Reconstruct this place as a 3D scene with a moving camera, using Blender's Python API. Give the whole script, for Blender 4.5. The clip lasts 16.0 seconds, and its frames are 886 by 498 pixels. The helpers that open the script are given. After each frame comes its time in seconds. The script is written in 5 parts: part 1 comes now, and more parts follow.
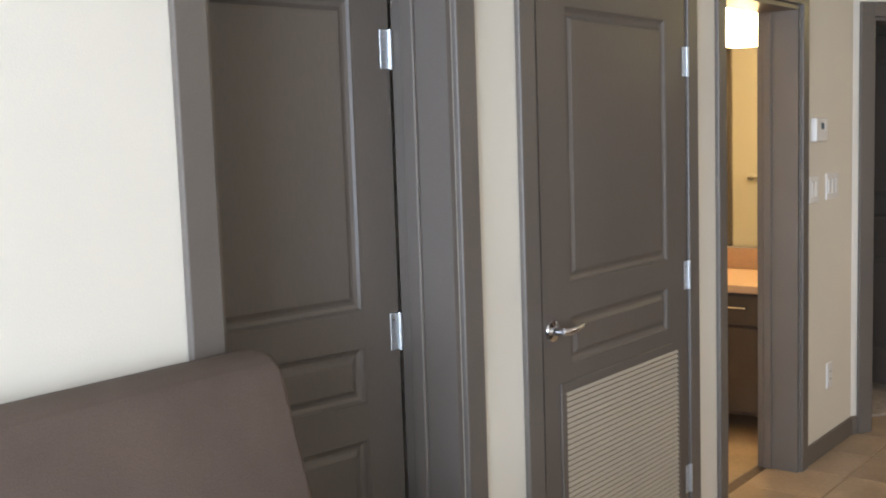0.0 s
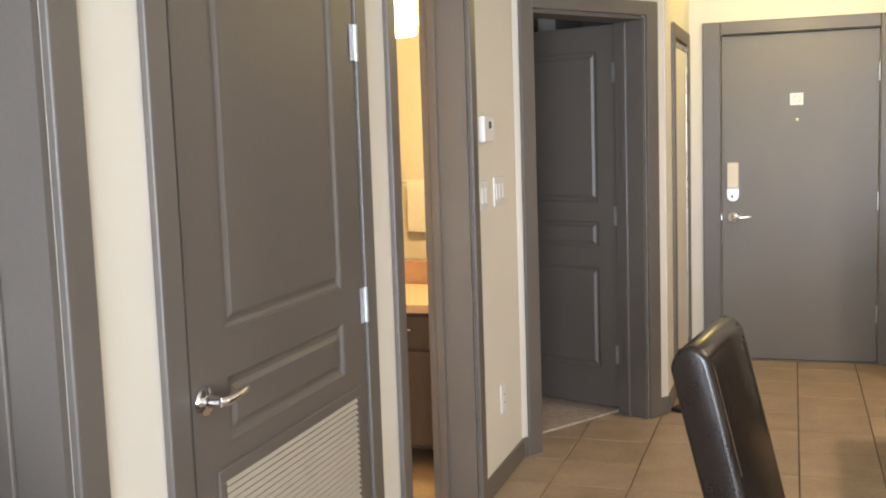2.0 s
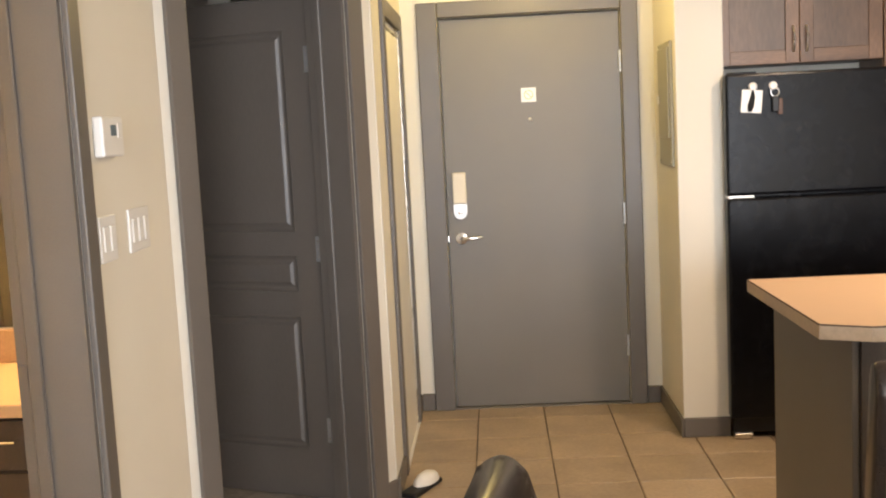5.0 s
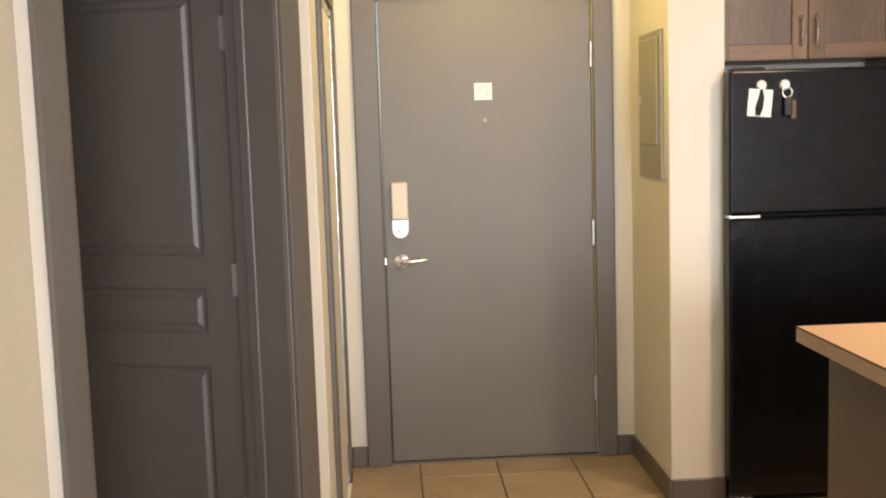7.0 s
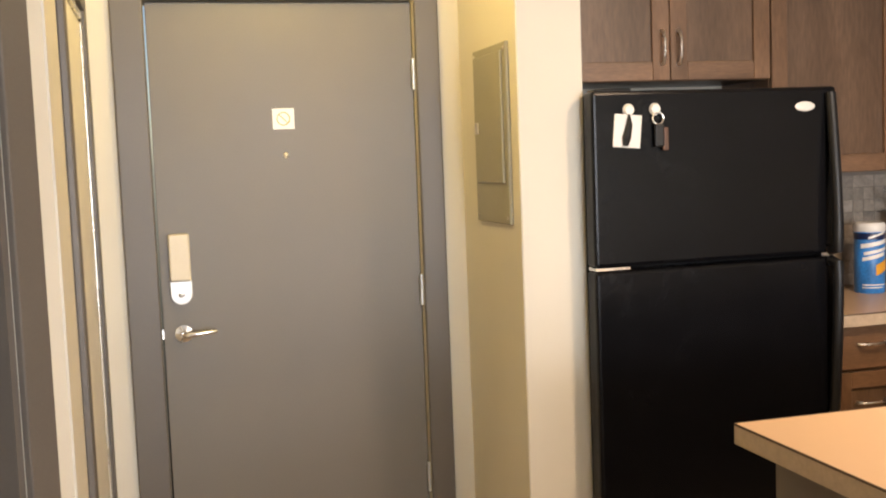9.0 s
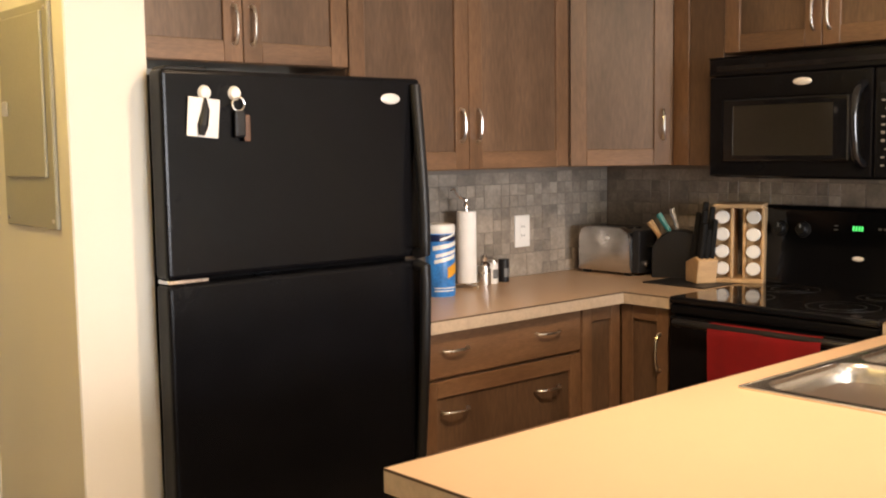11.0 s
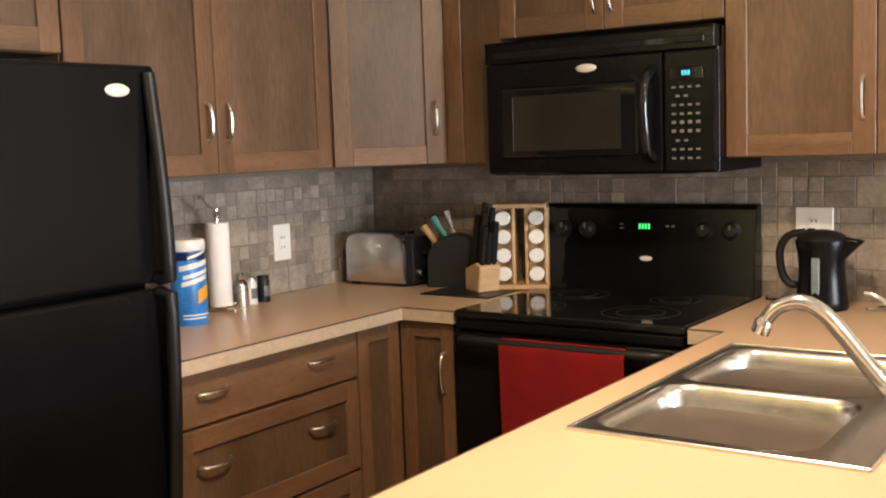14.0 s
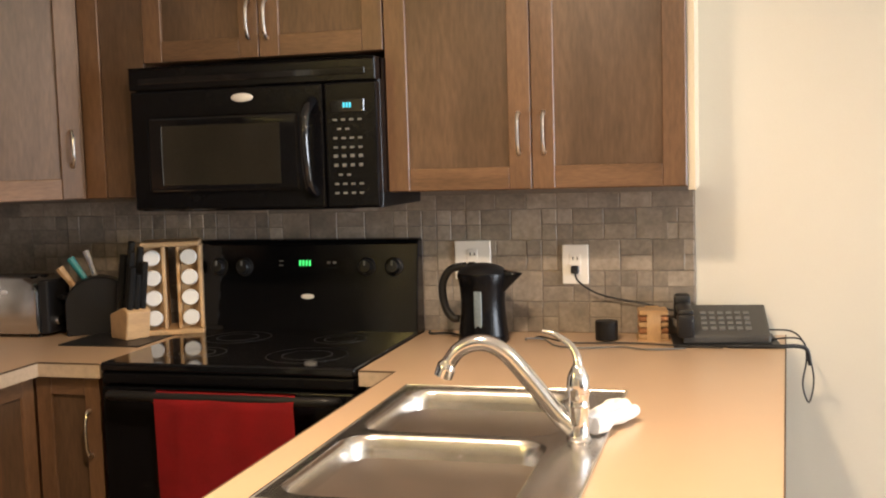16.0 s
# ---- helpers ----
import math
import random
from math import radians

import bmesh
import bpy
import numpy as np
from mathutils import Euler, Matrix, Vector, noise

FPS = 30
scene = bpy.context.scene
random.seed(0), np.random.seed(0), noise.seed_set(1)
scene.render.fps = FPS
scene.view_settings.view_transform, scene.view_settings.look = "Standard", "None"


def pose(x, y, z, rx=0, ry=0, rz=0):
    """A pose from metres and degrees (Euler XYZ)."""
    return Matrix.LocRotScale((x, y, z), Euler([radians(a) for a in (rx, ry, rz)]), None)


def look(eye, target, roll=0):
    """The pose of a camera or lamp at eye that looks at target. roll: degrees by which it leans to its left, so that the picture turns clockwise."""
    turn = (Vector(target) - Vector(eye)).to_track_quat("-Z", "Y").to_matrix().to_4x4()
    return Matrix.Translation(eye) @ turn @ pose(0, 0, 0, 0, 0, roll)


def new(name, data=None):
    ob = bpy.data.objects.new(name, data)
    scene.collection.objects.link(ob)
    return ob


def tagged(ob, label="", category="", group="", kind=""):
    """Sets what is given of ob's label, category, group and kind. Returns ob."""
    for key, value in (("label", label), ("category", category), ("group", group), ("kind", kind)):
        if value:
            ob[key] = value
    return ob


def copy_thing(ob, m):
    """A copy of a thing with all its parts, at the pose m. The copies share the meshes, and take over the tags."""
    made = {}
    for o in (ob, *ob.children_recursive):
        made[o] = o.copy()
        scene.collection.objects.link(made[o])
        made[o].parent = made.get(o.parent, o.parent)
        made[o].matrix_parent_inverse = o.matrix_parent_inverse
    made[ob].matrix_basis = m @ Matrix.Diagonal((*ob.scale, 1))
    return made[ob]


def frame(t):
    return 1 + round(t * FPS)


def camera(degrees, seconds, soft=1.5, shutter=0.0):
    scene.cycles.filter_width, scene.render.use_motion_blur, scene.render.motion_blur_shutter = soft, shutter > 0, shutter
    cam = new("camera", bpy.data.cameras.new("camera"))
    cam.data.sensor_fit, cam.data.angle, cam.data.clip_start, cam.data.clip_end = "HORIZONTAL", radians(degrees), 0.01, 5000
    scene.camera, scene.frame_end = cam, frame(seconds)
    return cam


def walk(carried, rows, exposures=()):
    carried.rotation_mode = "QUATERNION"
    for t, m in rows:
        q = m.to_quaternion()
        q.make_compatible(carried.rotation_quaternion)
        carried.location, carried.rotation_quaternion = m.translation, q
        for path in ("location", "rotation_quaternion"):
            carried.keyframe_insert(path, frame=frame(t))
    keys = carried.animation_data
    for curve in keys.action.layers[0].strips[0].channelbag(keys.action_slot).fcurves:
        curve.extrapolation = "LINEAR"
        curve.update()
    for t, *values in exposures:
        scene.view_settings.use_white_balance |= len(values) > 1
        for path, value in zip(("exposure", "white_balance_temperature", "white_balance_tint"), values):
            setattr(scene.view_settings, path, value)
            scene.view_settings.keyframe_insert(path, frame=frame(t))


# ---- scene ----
cam = camera(45.4, 16.0, soft=2.0)
PATH = [
    (0, (0.632, -0.051, 1.527), (-0.61, 1.503, 1.318), -1.9),
    (0.5, (0.472, 0.067, 1.508), (-0.651, 1.707, 1.29), -1.9),
    (1, (0.338, 0.25, 1.516), (-0.677, 1.961, 1.305), -2.7),
    (1.5, (0.263, 0.398, 1.507), (-0.59, 2.194, 1.29), -2.2),
    (2, (0.162, 0.591, 1.511), (-0.464, 2.477, 1.287), -1.9),
    (2.5, (0.105, 0.814, 1.497), (-0.437, 2.727, 1.282), -2.0),
    (3, (0.096, 1.049, 1.497), (-0.387, 2.977, 1.279), -2.0),
    (3.5, (0.044, 1.28, 1.496), (-0.323, 3.233, 1.269), -1.7),
    (4, (0.026, 1.49, 1.49), (-0.169, 3.467, 1.261), -2.0),
    (4.2, (0.035, 1.591, 1.493), (-0.124, 3.572, 1.262), -2.3),
    (6.3, (-0.151, 2.531, 1.483), (-0.211, 4.517, 1.252), -2.7),
    (6.5, (-0.178, 2.622, 1.468), (-0.214, 4.609, 1.242), -2.5),
    (7, (-0.232, 2.863, 1.47), (-0.135, 4.848, 1.245), -1.8),
    (7.5, (-0.27, 3.076, 1.455), (-0.031, 5.05, 1.236), -2.0),
    (8, (-0.253, 3.307, 1.473), (0.021, 5.28, 1.294), -2.7),
    (8.2, (-0.243, 3.388, 1.474), (0.044, 5.36, 1.299), -2.7),
    (10.3, (-0.241, 4.172, 1.447), (0.815, 5.862, 1.271), -0.7),
    (10.5, (-0.225, 4.197, 1.445), (0.895, 5.844, 1.265), -0.5),
    (11, (-0.21, 4.254, 1.443), (1.104, 5.749, 1.253), -0.8),
    (11.5, (-0.209, 4.277, 1.448), (1.266, 5.612, 1.241), -1.2),
    (12, (-0.201, 4.31, 1.438), (1.392, 5.502, 1.23), -1.4),
    (12.5, (-0.189, 4.367, 1.434), (1.433, 5.518, 1.22), -2.1),
    (13, (-0.116, 4.458, 1.428), (1.491, 5.629, 1.214), -2.3),
    (13.5, (0.011, 4.563, 1.45), (1.613, 5.741, 1.238), -2.4),
    (14, (0.105, 4.628, 1.441), (1.734, 5.77, 1.239), -2.0),
    (14.5, (0.187, 4.722, 1.453), (1.882, 5.765, 1.253), -1.3),
    (15, (0.224, 4.789, 1.455), (2.005, 5.678, 1.261), -1.3),
    (15.5, (0.233, 4.788, 1.452), (2.094, 5.497, 1.268), -1.4),
    (16, (0.235, 4.769, 1.458), (2.156, 5.3, 1.287), -1.7),
]
walk(cam, [(t, look(eye, target, roll)) for t, eye, target, roll in PATH],
     [(0, -0.8, 5600, 12), (1.5, -0.42, 5750, 12), (3, -0.28, 6100, 13), (4, -0.28, 6250, 14), (6, -0.2, 6350, 14), (8, -0.3, 6450, 14), (11, 0.0, 6750, 15), (13, 0.06, 6350, 13), (16, -0.02, 6250, 12)])

# ---- world, sun, lights ----
world = bpy.data.worlds.new("world")
scene.world = world
world.use_nodes = True
wn = world.node_tree.nodes
sky = wn.new("ShaderNodeTexSky")
sky.sky_type, sky.sun_disc = "NISHITA", False
sky.sun_elevation, sky.sun_rotation = radians(35), radians(160)
wn["Background"].inputs[1].default_value = 0.12
world.node_tree.links.new(sky.outputs[0], wn["Background"].inputs[0])


def lamp(name, kind, energy, colour, m, size=0.3, size_y=None):
    data = bpy.data.lights.new(name, kind)
    data.energy, data.color = energy, colour
    if kind == "AREA":
        data.shape, data.size, data.size_y = "RECTANGLE", size, size_y or size
    elif kind == "SUN":
        data.angle = size
    else:
        data.shadow_soft_size = size
    ob = new(name, data)
    ob.matrix_world = m
    return ob


lamp("sun", "SUN", 2.0, (1, 0.93, 0.82), look((0, 0, 0), (0.3, 0.8, -0.6)), radians(0.5))
lamp("window_daylight", "AREA", 680, (0.88, 0.94, 1.0), look((1.2, -3.55, 1.35), (1.2, 3, 1.2)), 3.2, 2.0)
lamp("kitchen_light", "AREA", 46, (1, 0.74, 0.48), look((1.65, 5.35, 2.39), (1.65, 5.351, 0)), 0.15).data.spread = radians(165)
# added fill with no known lamp: warms the east wall and cabinets
lamp("warm_fill_light", "POINT", 22, (1, 0.78, 0.50), pose(1.3, 3.5, 2.24), 0.08)
lamp("hall_light", "POINT", 19, (1, 0.73, 0.22), pose(0.2, 6.75, 2.28), 0.07)


# ---- materials ----
def mat(name, colour, rough=0.5, metal=0.0, var=0.12, scale=6.0, bump=0.05, grain=120.0, stretch=(1, 1, 1), emit=None, tint=None, random_tint=0.0, clear=0.0, spec=0.5, rough_var=0.08):
    """Paint, stone, wood or metal: colour varied at two scales, roughness and relief by the fine grain."""
    m = bpy.data.materials.new(name)
    m.use_nodes = True
    nt = m.node_tree
    n, l = nt.nodes, nt.links
    bs = n["Principled BSDF"]
    bs.inputs["Metallic"].default_value = metal
    bs.inputs["Specular IOR Level"].default_value = spec
    bs.inputs["Coat Weight"].default_value = clear
    tc = n.new("ShaderNodeTexCoord")
    mp = n.new("ShaderNodeMapping")
    mp.inputs["Scale"].default_value = stretch
    l.new(tc.outputs["Object"], mp.inputs["Vector"])
    vec = mp.outputs["Vector"]
    info = n.new("ShaderNodeObjectInfo")
    if random_tint:
        add = n.new("ShaderNodeVectorMath")
        add.operation = "MULTIPLY_ADD"
        l.new(info.outputs["Random"], add.inputs[0])
        add.inputs[1].default_value = (31, 17, 23)
        l.new(vec, add.inputs[2])
        vec = add.outputs[0]
    big, fine = n.new("ShaderNodeTexNoise"), n.new("ShaderNodeTexNoise")
    big.inputs["Scale"].default_value, big.inputs["Detail"].default_value = scale, 5
    fine.inputs["Scale"].default_value, fine.inputs["Detail"].default_value = grain, 3
    l.new(vec, big.inputs["Vector"])
    l.new(vec, fine.inputs["Vector"])
    ramp = n.new("ShaderNodeValToRGB")
    lo = tint if tint else tuple(c * (1 - var) for c in colour)
    hi = tuple(min(1, c * (1 + var)) for c in colour)
    ramp.color_ramp.elements[0].color, ramp.color_ramp.elements[1].color = (*lo, 1), (*hi, 1)
    ramp.color_ramp.elements[0].position, ramp.color_ramp.elements[1].position = 0.3, 0.7
    l.new(big.outputs["Fac"], ramp.inputs["Fac"])
    mix = n.new("ShaderNodeMix")
    mix.data_type, mix.blend_type = "RGBA", "OVERLAY"
    mix.inputs["Factor"].default_value = min(0.6, var * 1.5)
    l.new(ramp.outputs["Color"], mix.inputs["A"])
    l.new(fine.outputs["Fac"], mix.inputs["B"])
    out = mix.outputs["Result"]
    if random_tint:
        hsv = n.new("ShaderNodeHueSaturation")
        mr = n.new("ShaderNodeMapRange")
        mr.inputs["To Min"].default_value, mr.inputs["To Max"].default_value = 1 - random_tint, 1 + random_tint
        l.new(info.outputs["Random"], mr.inputs["Value"])
        l.new(mr.outputs["Result"], hsv.inputs["Value"])
        l.new(out, hsv.inputs["Color"])
        out = hsv.outputs["Color"]
    l.new(out, bs.inputs["Base Color"])
    rr = n.new("ShaderNodeMapRange")
    rr.inputs["To Min"].default_value, rr.inputs["To Max"].default_value = max(0.02, rough - rough_var), min(1, rough + rough_var)
    l.new(big.outputs["Fac"], rr.inputs["Value"])
    l.new(rr.outputs["Result"], bs.inputs["Roughness"])
    if bump:
        bp = n.new("ShaderNodeBump")
        bp.inputs["Strength"].default_value, bp.inputs["Distance"].default_value = bump, 0.004
        l.new(fine.outputs["Fac"], bp.inputs["Height"])
        l.new(bp.outputs["Normal"], bs.inputs["Normal"])
    if emit:
        bs.inputs["Emission Color"].default_value, bs.inputs["Emission Strength"].default_value = (*emit[:3], 1), emit[3]
    return m


WALL = mat("cream wall paint", (0.72, 0.68, 0.585), 0.75, var=0.03, scale=1.5, bump=0.12, grain=260)
CEIL = mat("white ceiling paint", (0.8, 0.78, 0.73), 0.85, var=0.03, scale=2, bump=0.3, grain=90)
TRIM = mat("taupe trim paint", (0.134, 0.117, 0.100), 0.42, var=0.06, scale=3, bump=0.05, grain=180)
DOORM = mat("taupe door paint", (0.120, 0.103, 0.087), 0.42, var=0.07, scale=2.5, bump=0.08, grain=150, stretch=(1, 1, 0.25))
STEELDOOR = mat("taupe steel door paint", (0.168, 0.150, 0.125), 0.45, var=0.06, scale=2.0, bump=0.1, grain=220)
FLOORM = mat("beige ceramic floor tile", (0.36, 0.275, 0.185), 0.4, var=0.16, scale=5, bump=0.08, grain=60, random_tint=0.07)
GROUT = mat("brown floor grout", (0.13, 0.10, 0.075), 0.9, var=0.15, scale=20, bump=0.3)
CARPET = mat("beige carpet", (0.44, 0.37, 0.29), 0.95, var=0.2, scale=40, bump=0.8, grain=400)
WOOD = mat("brown stained maple", (0.152, 0.083, 0.044), 0.36, var=0.26, scale=2.2, bump=0.03, grain=30, stretch=(4, 4, 0.9), random_tint=0.13)
WOODP = mat("dark stained maple panel", (0.110, 0.065, 0.038), 0.38, var=0.3, scale=2.2, bump=0.03, grain=28, stretch=(3.5, 3.5, 0.7), random_tint=0.12)
WOODH = mat("brown stained maple rail", (0.148, 0.081, 0.043), 0.38, var=0.28, scale=3.0, bump=0.05, grain=45, stretch=(0.8, 0.8, 5), random_tint=0.12)
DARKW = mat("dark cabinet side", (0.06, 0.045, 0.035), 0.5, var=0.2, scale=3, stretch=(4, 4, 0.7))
LAM = mat("beige laminate", (0.55, 0.385, 0.25), 0.32, var=0.015, scale=14, bump=0.0, grain=150, rough_var=0.015)
EDGE = mat("laminate edge band", (0.47, 0.37, 0.27), 0.4, var=0.08, scale=40, bump=0.02)
SEAM = mat("dark laminate seam", (0.09, 0.055, 0.03), 0.6, var=0.1)
BLACK = mat("black appliance enamel", (0.0042, 0.0042, 0.0052), 0.24, var=0.1, scale=8, bump=0.03, grain=420, spec=0.17)
GLOSS = mat("black gloss glass", (0.006, 0.006, 0.007), 0.06, var=0.1, bump=0.0, rough_var=0.02)
GLOSS2 = mat("glossy black enamel", (0.004, 0.004, 0.0045), 0.13, var=0.1, bump=0.0, rough_var=0.03, spec=0.4)
BLACKP = mat("matt black plastic", (0.010, 0.010, 0.011), 0.42, var=0.1, bump=0.05, spec=0.35)
MWGLASS = mat("smoked microwave window", (0.022, 0.020, 0.016), 0.12, var=0.1, bump=0.0, rough_var=0.03)
RINGM = mat("faint burner print", (0.045, 0.045, 0.045), 0.3, var=0.1)
GREYP = mat("grey key print", (0.15, 0.15, 0.145), 0.5, var=0.1)
CHROME = mat("polished chrome", (0.84, 0.84, 0.86), 0.13, 1.0, var=0.03, bump=0.0, rough_var=0.03)
NICKEL = mat("brushed nickel", (0.76, 0.73, 0.69), 0.28, 1.0, var=0.06, bump=0.03, grain=300)
STEEL = mat("brushed stainless steel", (0.68, 0.66, 0.63), 0.24, 1.0, var=0.08, scale=3, bump=0.05, grain=160, stretch=(1, 14, 14))
ZINC = mat("zinc hinge plate", (0.56, 0.58, 0.60), 0.38, 0.8, var=0.08, bump=0.05)
WHITE = mat("white plastic", (0.78, 0.76, 0.72), 0.35, var=0.03)
PAPER = mat("white paper", (0.82, 0.80, 0.77), 0.9, var=0.04, scale=20, bump=0.3)
CREAMP = mat("ivory plastic", (0.70, 0.62, 0.47), 0.4, var=0.04)
LEATHER = mat("dark brown leather", (0.022, 0.015, 0.011), 0.25, var=0.2, scale=5, bump=0.05, grain=220)
SOFAM = mat("brown microfibre upholstery", (0.105, 0.076, 0.060), 0.85, var=0.16, scale=5, bump=0.3, grain=350)
SEAMT = mat("brown stitching", (0.055, 0.038, 0.022), 0.5, var=0.1)
RED = mat("red cotton towel", (0.40, 0.012, 0.016), 0.9, var=0.15, scale=12, bump=0.7, grain=420)
SLATE = mat("tumbled slate tile", (0.260, 0.220, 0.178), 0.5, var=0.25, scale=12, bump=0.3, grain=70, random_tint=0.24)
SGROUT = mat("grey backsplash grout", (0.21, 0.18, 0.148), 0.9, var=0.1, bump=0.2)
LTWOOD = mat("pale beech wood", (0.50, 0.32, 0.16), 0.5, var=0.15, scale=4, bump=0.05, grain=60, stretch=(5, 5, 0.8))
CORKW = mat("orange brown wood", (0.34, 0.15, 0.06), 0.55, var=0.2, scale=8)
GLASSJ = mat("herb jar", (0.10, 0.075, 0.04), 0.12, var=0.4, scale=30)
TEAL = mat("teal plastic", (0.02, 0.24, 0.27), 0.35, var=0.05)
BLUE = mat("blue printed label", (0.03, 0.20, 0.56), 0.4, var=0.3, scale=14)
BLUED = mat("dark navy print", (0.012, 0.02, 0.07), 0.4, var=0.1)
ORANGE = mat("orange print", (0.75, 0.36, 0.03), 0.4, var=0.1)
PANELM = mat("painted electrical panel", (0.34, 0.32, 0.24), 0.4, var=0.05)
CLOSETM = mat("white closet door", (0.78, 0.75, 0.67), 0.45, var=0.03)
# maroon: painted shade behind the door louvres, and a key fob's own colour
MAROON = mat("maroon grille shade and key fob", (0.10, 0.05, 0.03), 0.5, var=0.2)
BATHTILE = mat("brown bathroom splash", (0.30, 0.19, 0.12), 0.4, var=0.12, scale=10)
LAMPM = mat("lit frosted glass shade", (0.9, 0.85, 0.7), 0.4, var=0.02, emit=(1, 0.66, 0.27, 230.0))
GREEND = mat("green lit digits", (0.02, 0.2, 0.05), 0.4, emit=(0.08, 1, 0.2, 1.2))
BADGE = mat("pale oval badge metal", (0.72, 0.71, 0.70), 0.3, 0.2, var=0.04)
CYAND = mat("cyan lit digits", (0.02, 0.2, 0.2), 0.4, emit=(0.1, 0.75, 0.95, 1.0))
SLATM = mat("beige grille slat", (0.40, 0.355, 0.28), 0.5, var=0.05)
KNIFE = mat("black knife handle", (0.008, 0.008, 0.008), 0.6, var=0.1, spec=0.2)
BLADE = mat("clear level window", (0.16, 0.20, 0.22), 0.15, var=0.2)
MIRROR = mat("silvered mirror glass", (0.86, 0.87, 0.86), 0.02, 1.0, var=0.01, bump=0.0, rough_var=0.004)
TABLEM = mat("brown stained table wood", (0.085, 0.052, 0.034), 0.34, var=0.25, scale=3, bump=0.04, grain=40, stretch=(5, 0.7, 3))
FOG = mat("window glass", (0.9, 0.9, 0.9), 0.02, var=0.01, bump=0)
FOG.node_tree.nodes["Principled BSDF"].inputs["Transmission Weight"].default_value = 1.0


# ---- building helpers ----
def bx(bm, x0, x1, y0, y1, z0, z1, bev=0.0, seg=1):
    x0, x1, y0, y1, z0, z1 = min(x0, x1), max(x0, x1), min(y0, y1), max(y0, y1), min(z0, z1), max(z0, z1)
    g = bmesh.ops.create_cube(bm, size=1, matrix=Matrix.Translation(((x0 + x1) / 2, (y0 + y1) / 2, (z0 + z1) / 2)) @ Matrix.Diagonal((x1 - x0, y1 - y0, z1 - z0, 1)))
    if bev:
        es = list({e for v in g["verts"] for e in v.link_edges})
        bmesh.ops.bevel(bm, geom=es, offset=bev, segments=seg, affect="EDGES", profile=0.5)
    return bm


def box(x0, x1, y0, y1, z0, z1, bev=0.0, seg=1):
    return bx(bmesh.new(), x0, x1, y0, y1, z0, z1, bev, seg)


def prism(points, z0, z1, bev=0.0, seg=1):
    """A flat outline in x, y raised from z0 to z1."""
    bm = bmesh.new()
    f = bm.faces.new([bm.verts.new((x, y, z0)) for x, y in points])
    up = bmesh.ops.extrude_face_region(bm, geom=[f])
    bmesh.ops.translate(bm, vec=(0, 0, z1 - z0), verts=[v for v in up["geom"] if isinstance(v, bmesh.types.BMVert)])
    bmesh.ops.recalc_face_normals(bm, faces=bm.faces[:])
    if bev:
        bmesh.ops.bevel(bm, geom=bm.edges[:], offset=bev, segments=seg, affect="EDGES", profile=0.5)
    return bm


def lathe(profile, seg=28, m=None, bm=None):
    """Turns (radius, height) pairs round z."""
    bm = bm or bmesh.new()
    m = m or Matrix()
    rings = []
    for r, z in profile:
        rings.append([bm.verts.new(m @ Vector((r * math.cos(2 * math.pi * k / seg), r * math.sin(2 * math.pi * k / seg), z))) for k in range(seg)] if r > 1e-5 else [bm.verts.new(m @ Vector((0, 0, z)))])
    for a, b in zip(rings, rings[1:]):
        for k in range(seg):
            q = (k + 1) % seg
            if len(a) == 1 and len(b) > 1:
                bm.faces.new((a[0], b[q], b[k]))
            elif len(b) == 1 and len(a) > 1:
                bm.faces.new((a[k], a[q], b[0]))
            elif len(a) > 1:
                bm.faces.new((a[k], a[q], b[q], b[k]))
    bmesh.ops.recalc_face_normals(bm, faces=bm.faces[:])
    return bm


def tube(path, radius, seg=10, bm=None):
    """A round bar along points; radius may be one number or one for each point."""
    bm = bm or bmesh.new()
    pts = [Vector(p) for p in path]
    rs = radius if isinstance(radius, (list, tuple)) else [radius] * len(pts)
    rings, u = [], None
    for i, p in enumerate(pts):
        d = (pts[min(i + 1, len(pts) - 1)] - pts[max(i - 1, 0)]).normalized()
        u = d.orthogonal() if u is None else u - d * u.dot(d)
        u.normalize()
        w = d.cross(u)
        rings.append([bm.verts.new(p + rs[i] * (math.cos(2 * math.pi * k / seg) * u + math.sin(2 * math.pi * k / seg) * w)) for k in range(seg)])
    for a, b in zip(rings, rings[1:]):
        for k in range(seg):
            bm.faces.new((a[k], a[(k + 1) % seg], b[(k + 1) % seg], b[k]))
    bm.faces.new(rings[0][::-1])
    bm.faces.new(rings[-1])
    bmesh.ops.recalc_face_normals(bm, faces=bm.faces[:])
    return bm


def smooth_path(points, n=8):
    """Catmull-Rom through the points."""
    p = [Vector(q) for q in points]
    p = [2 * p[0] - p[1]] + p + [2 * p[-1] - p[-2]]
    out = []
    for i in range(1, len(p) - 2):
        for k in range(n):
            t = k / n
            a, b, c, d = p[i - 1], p[i], p[i + 1], p[i + 2]
            out.append(0.5 * (2 * b + (c - a) * t + (2 * a - 5 * b + 4 * c - d) * t * t + (3 * b - a - 3 * c + d) * t ** 3))
    return out + [p[-2]]


def part(name, bm, material, parent=None, label="", smooth=False):
    me = bpy.data.meshes.new(name)
    if smooth:
        for f in bm.faces:
            f.smooth = True
        for e in bm.edges:
            if len(e.link_faces) == 2 and e.calc_face_angle(0) > 0.7:
                e.smooth = False
    bm.to_mesh(me)
    bm.free()
    me.materials.append(material)
    ob = new(name, me)
    if parent:
        ob.parent = parent
    if label:
        ob["label"] = label
    return ob


def thing(name, m, label, category, group="", kind=""):
    ob = new(name)
    ob.empty_display_size = 0.05
    ob.matrix_world = m
    return tagged(ob, label, category, group, kind)


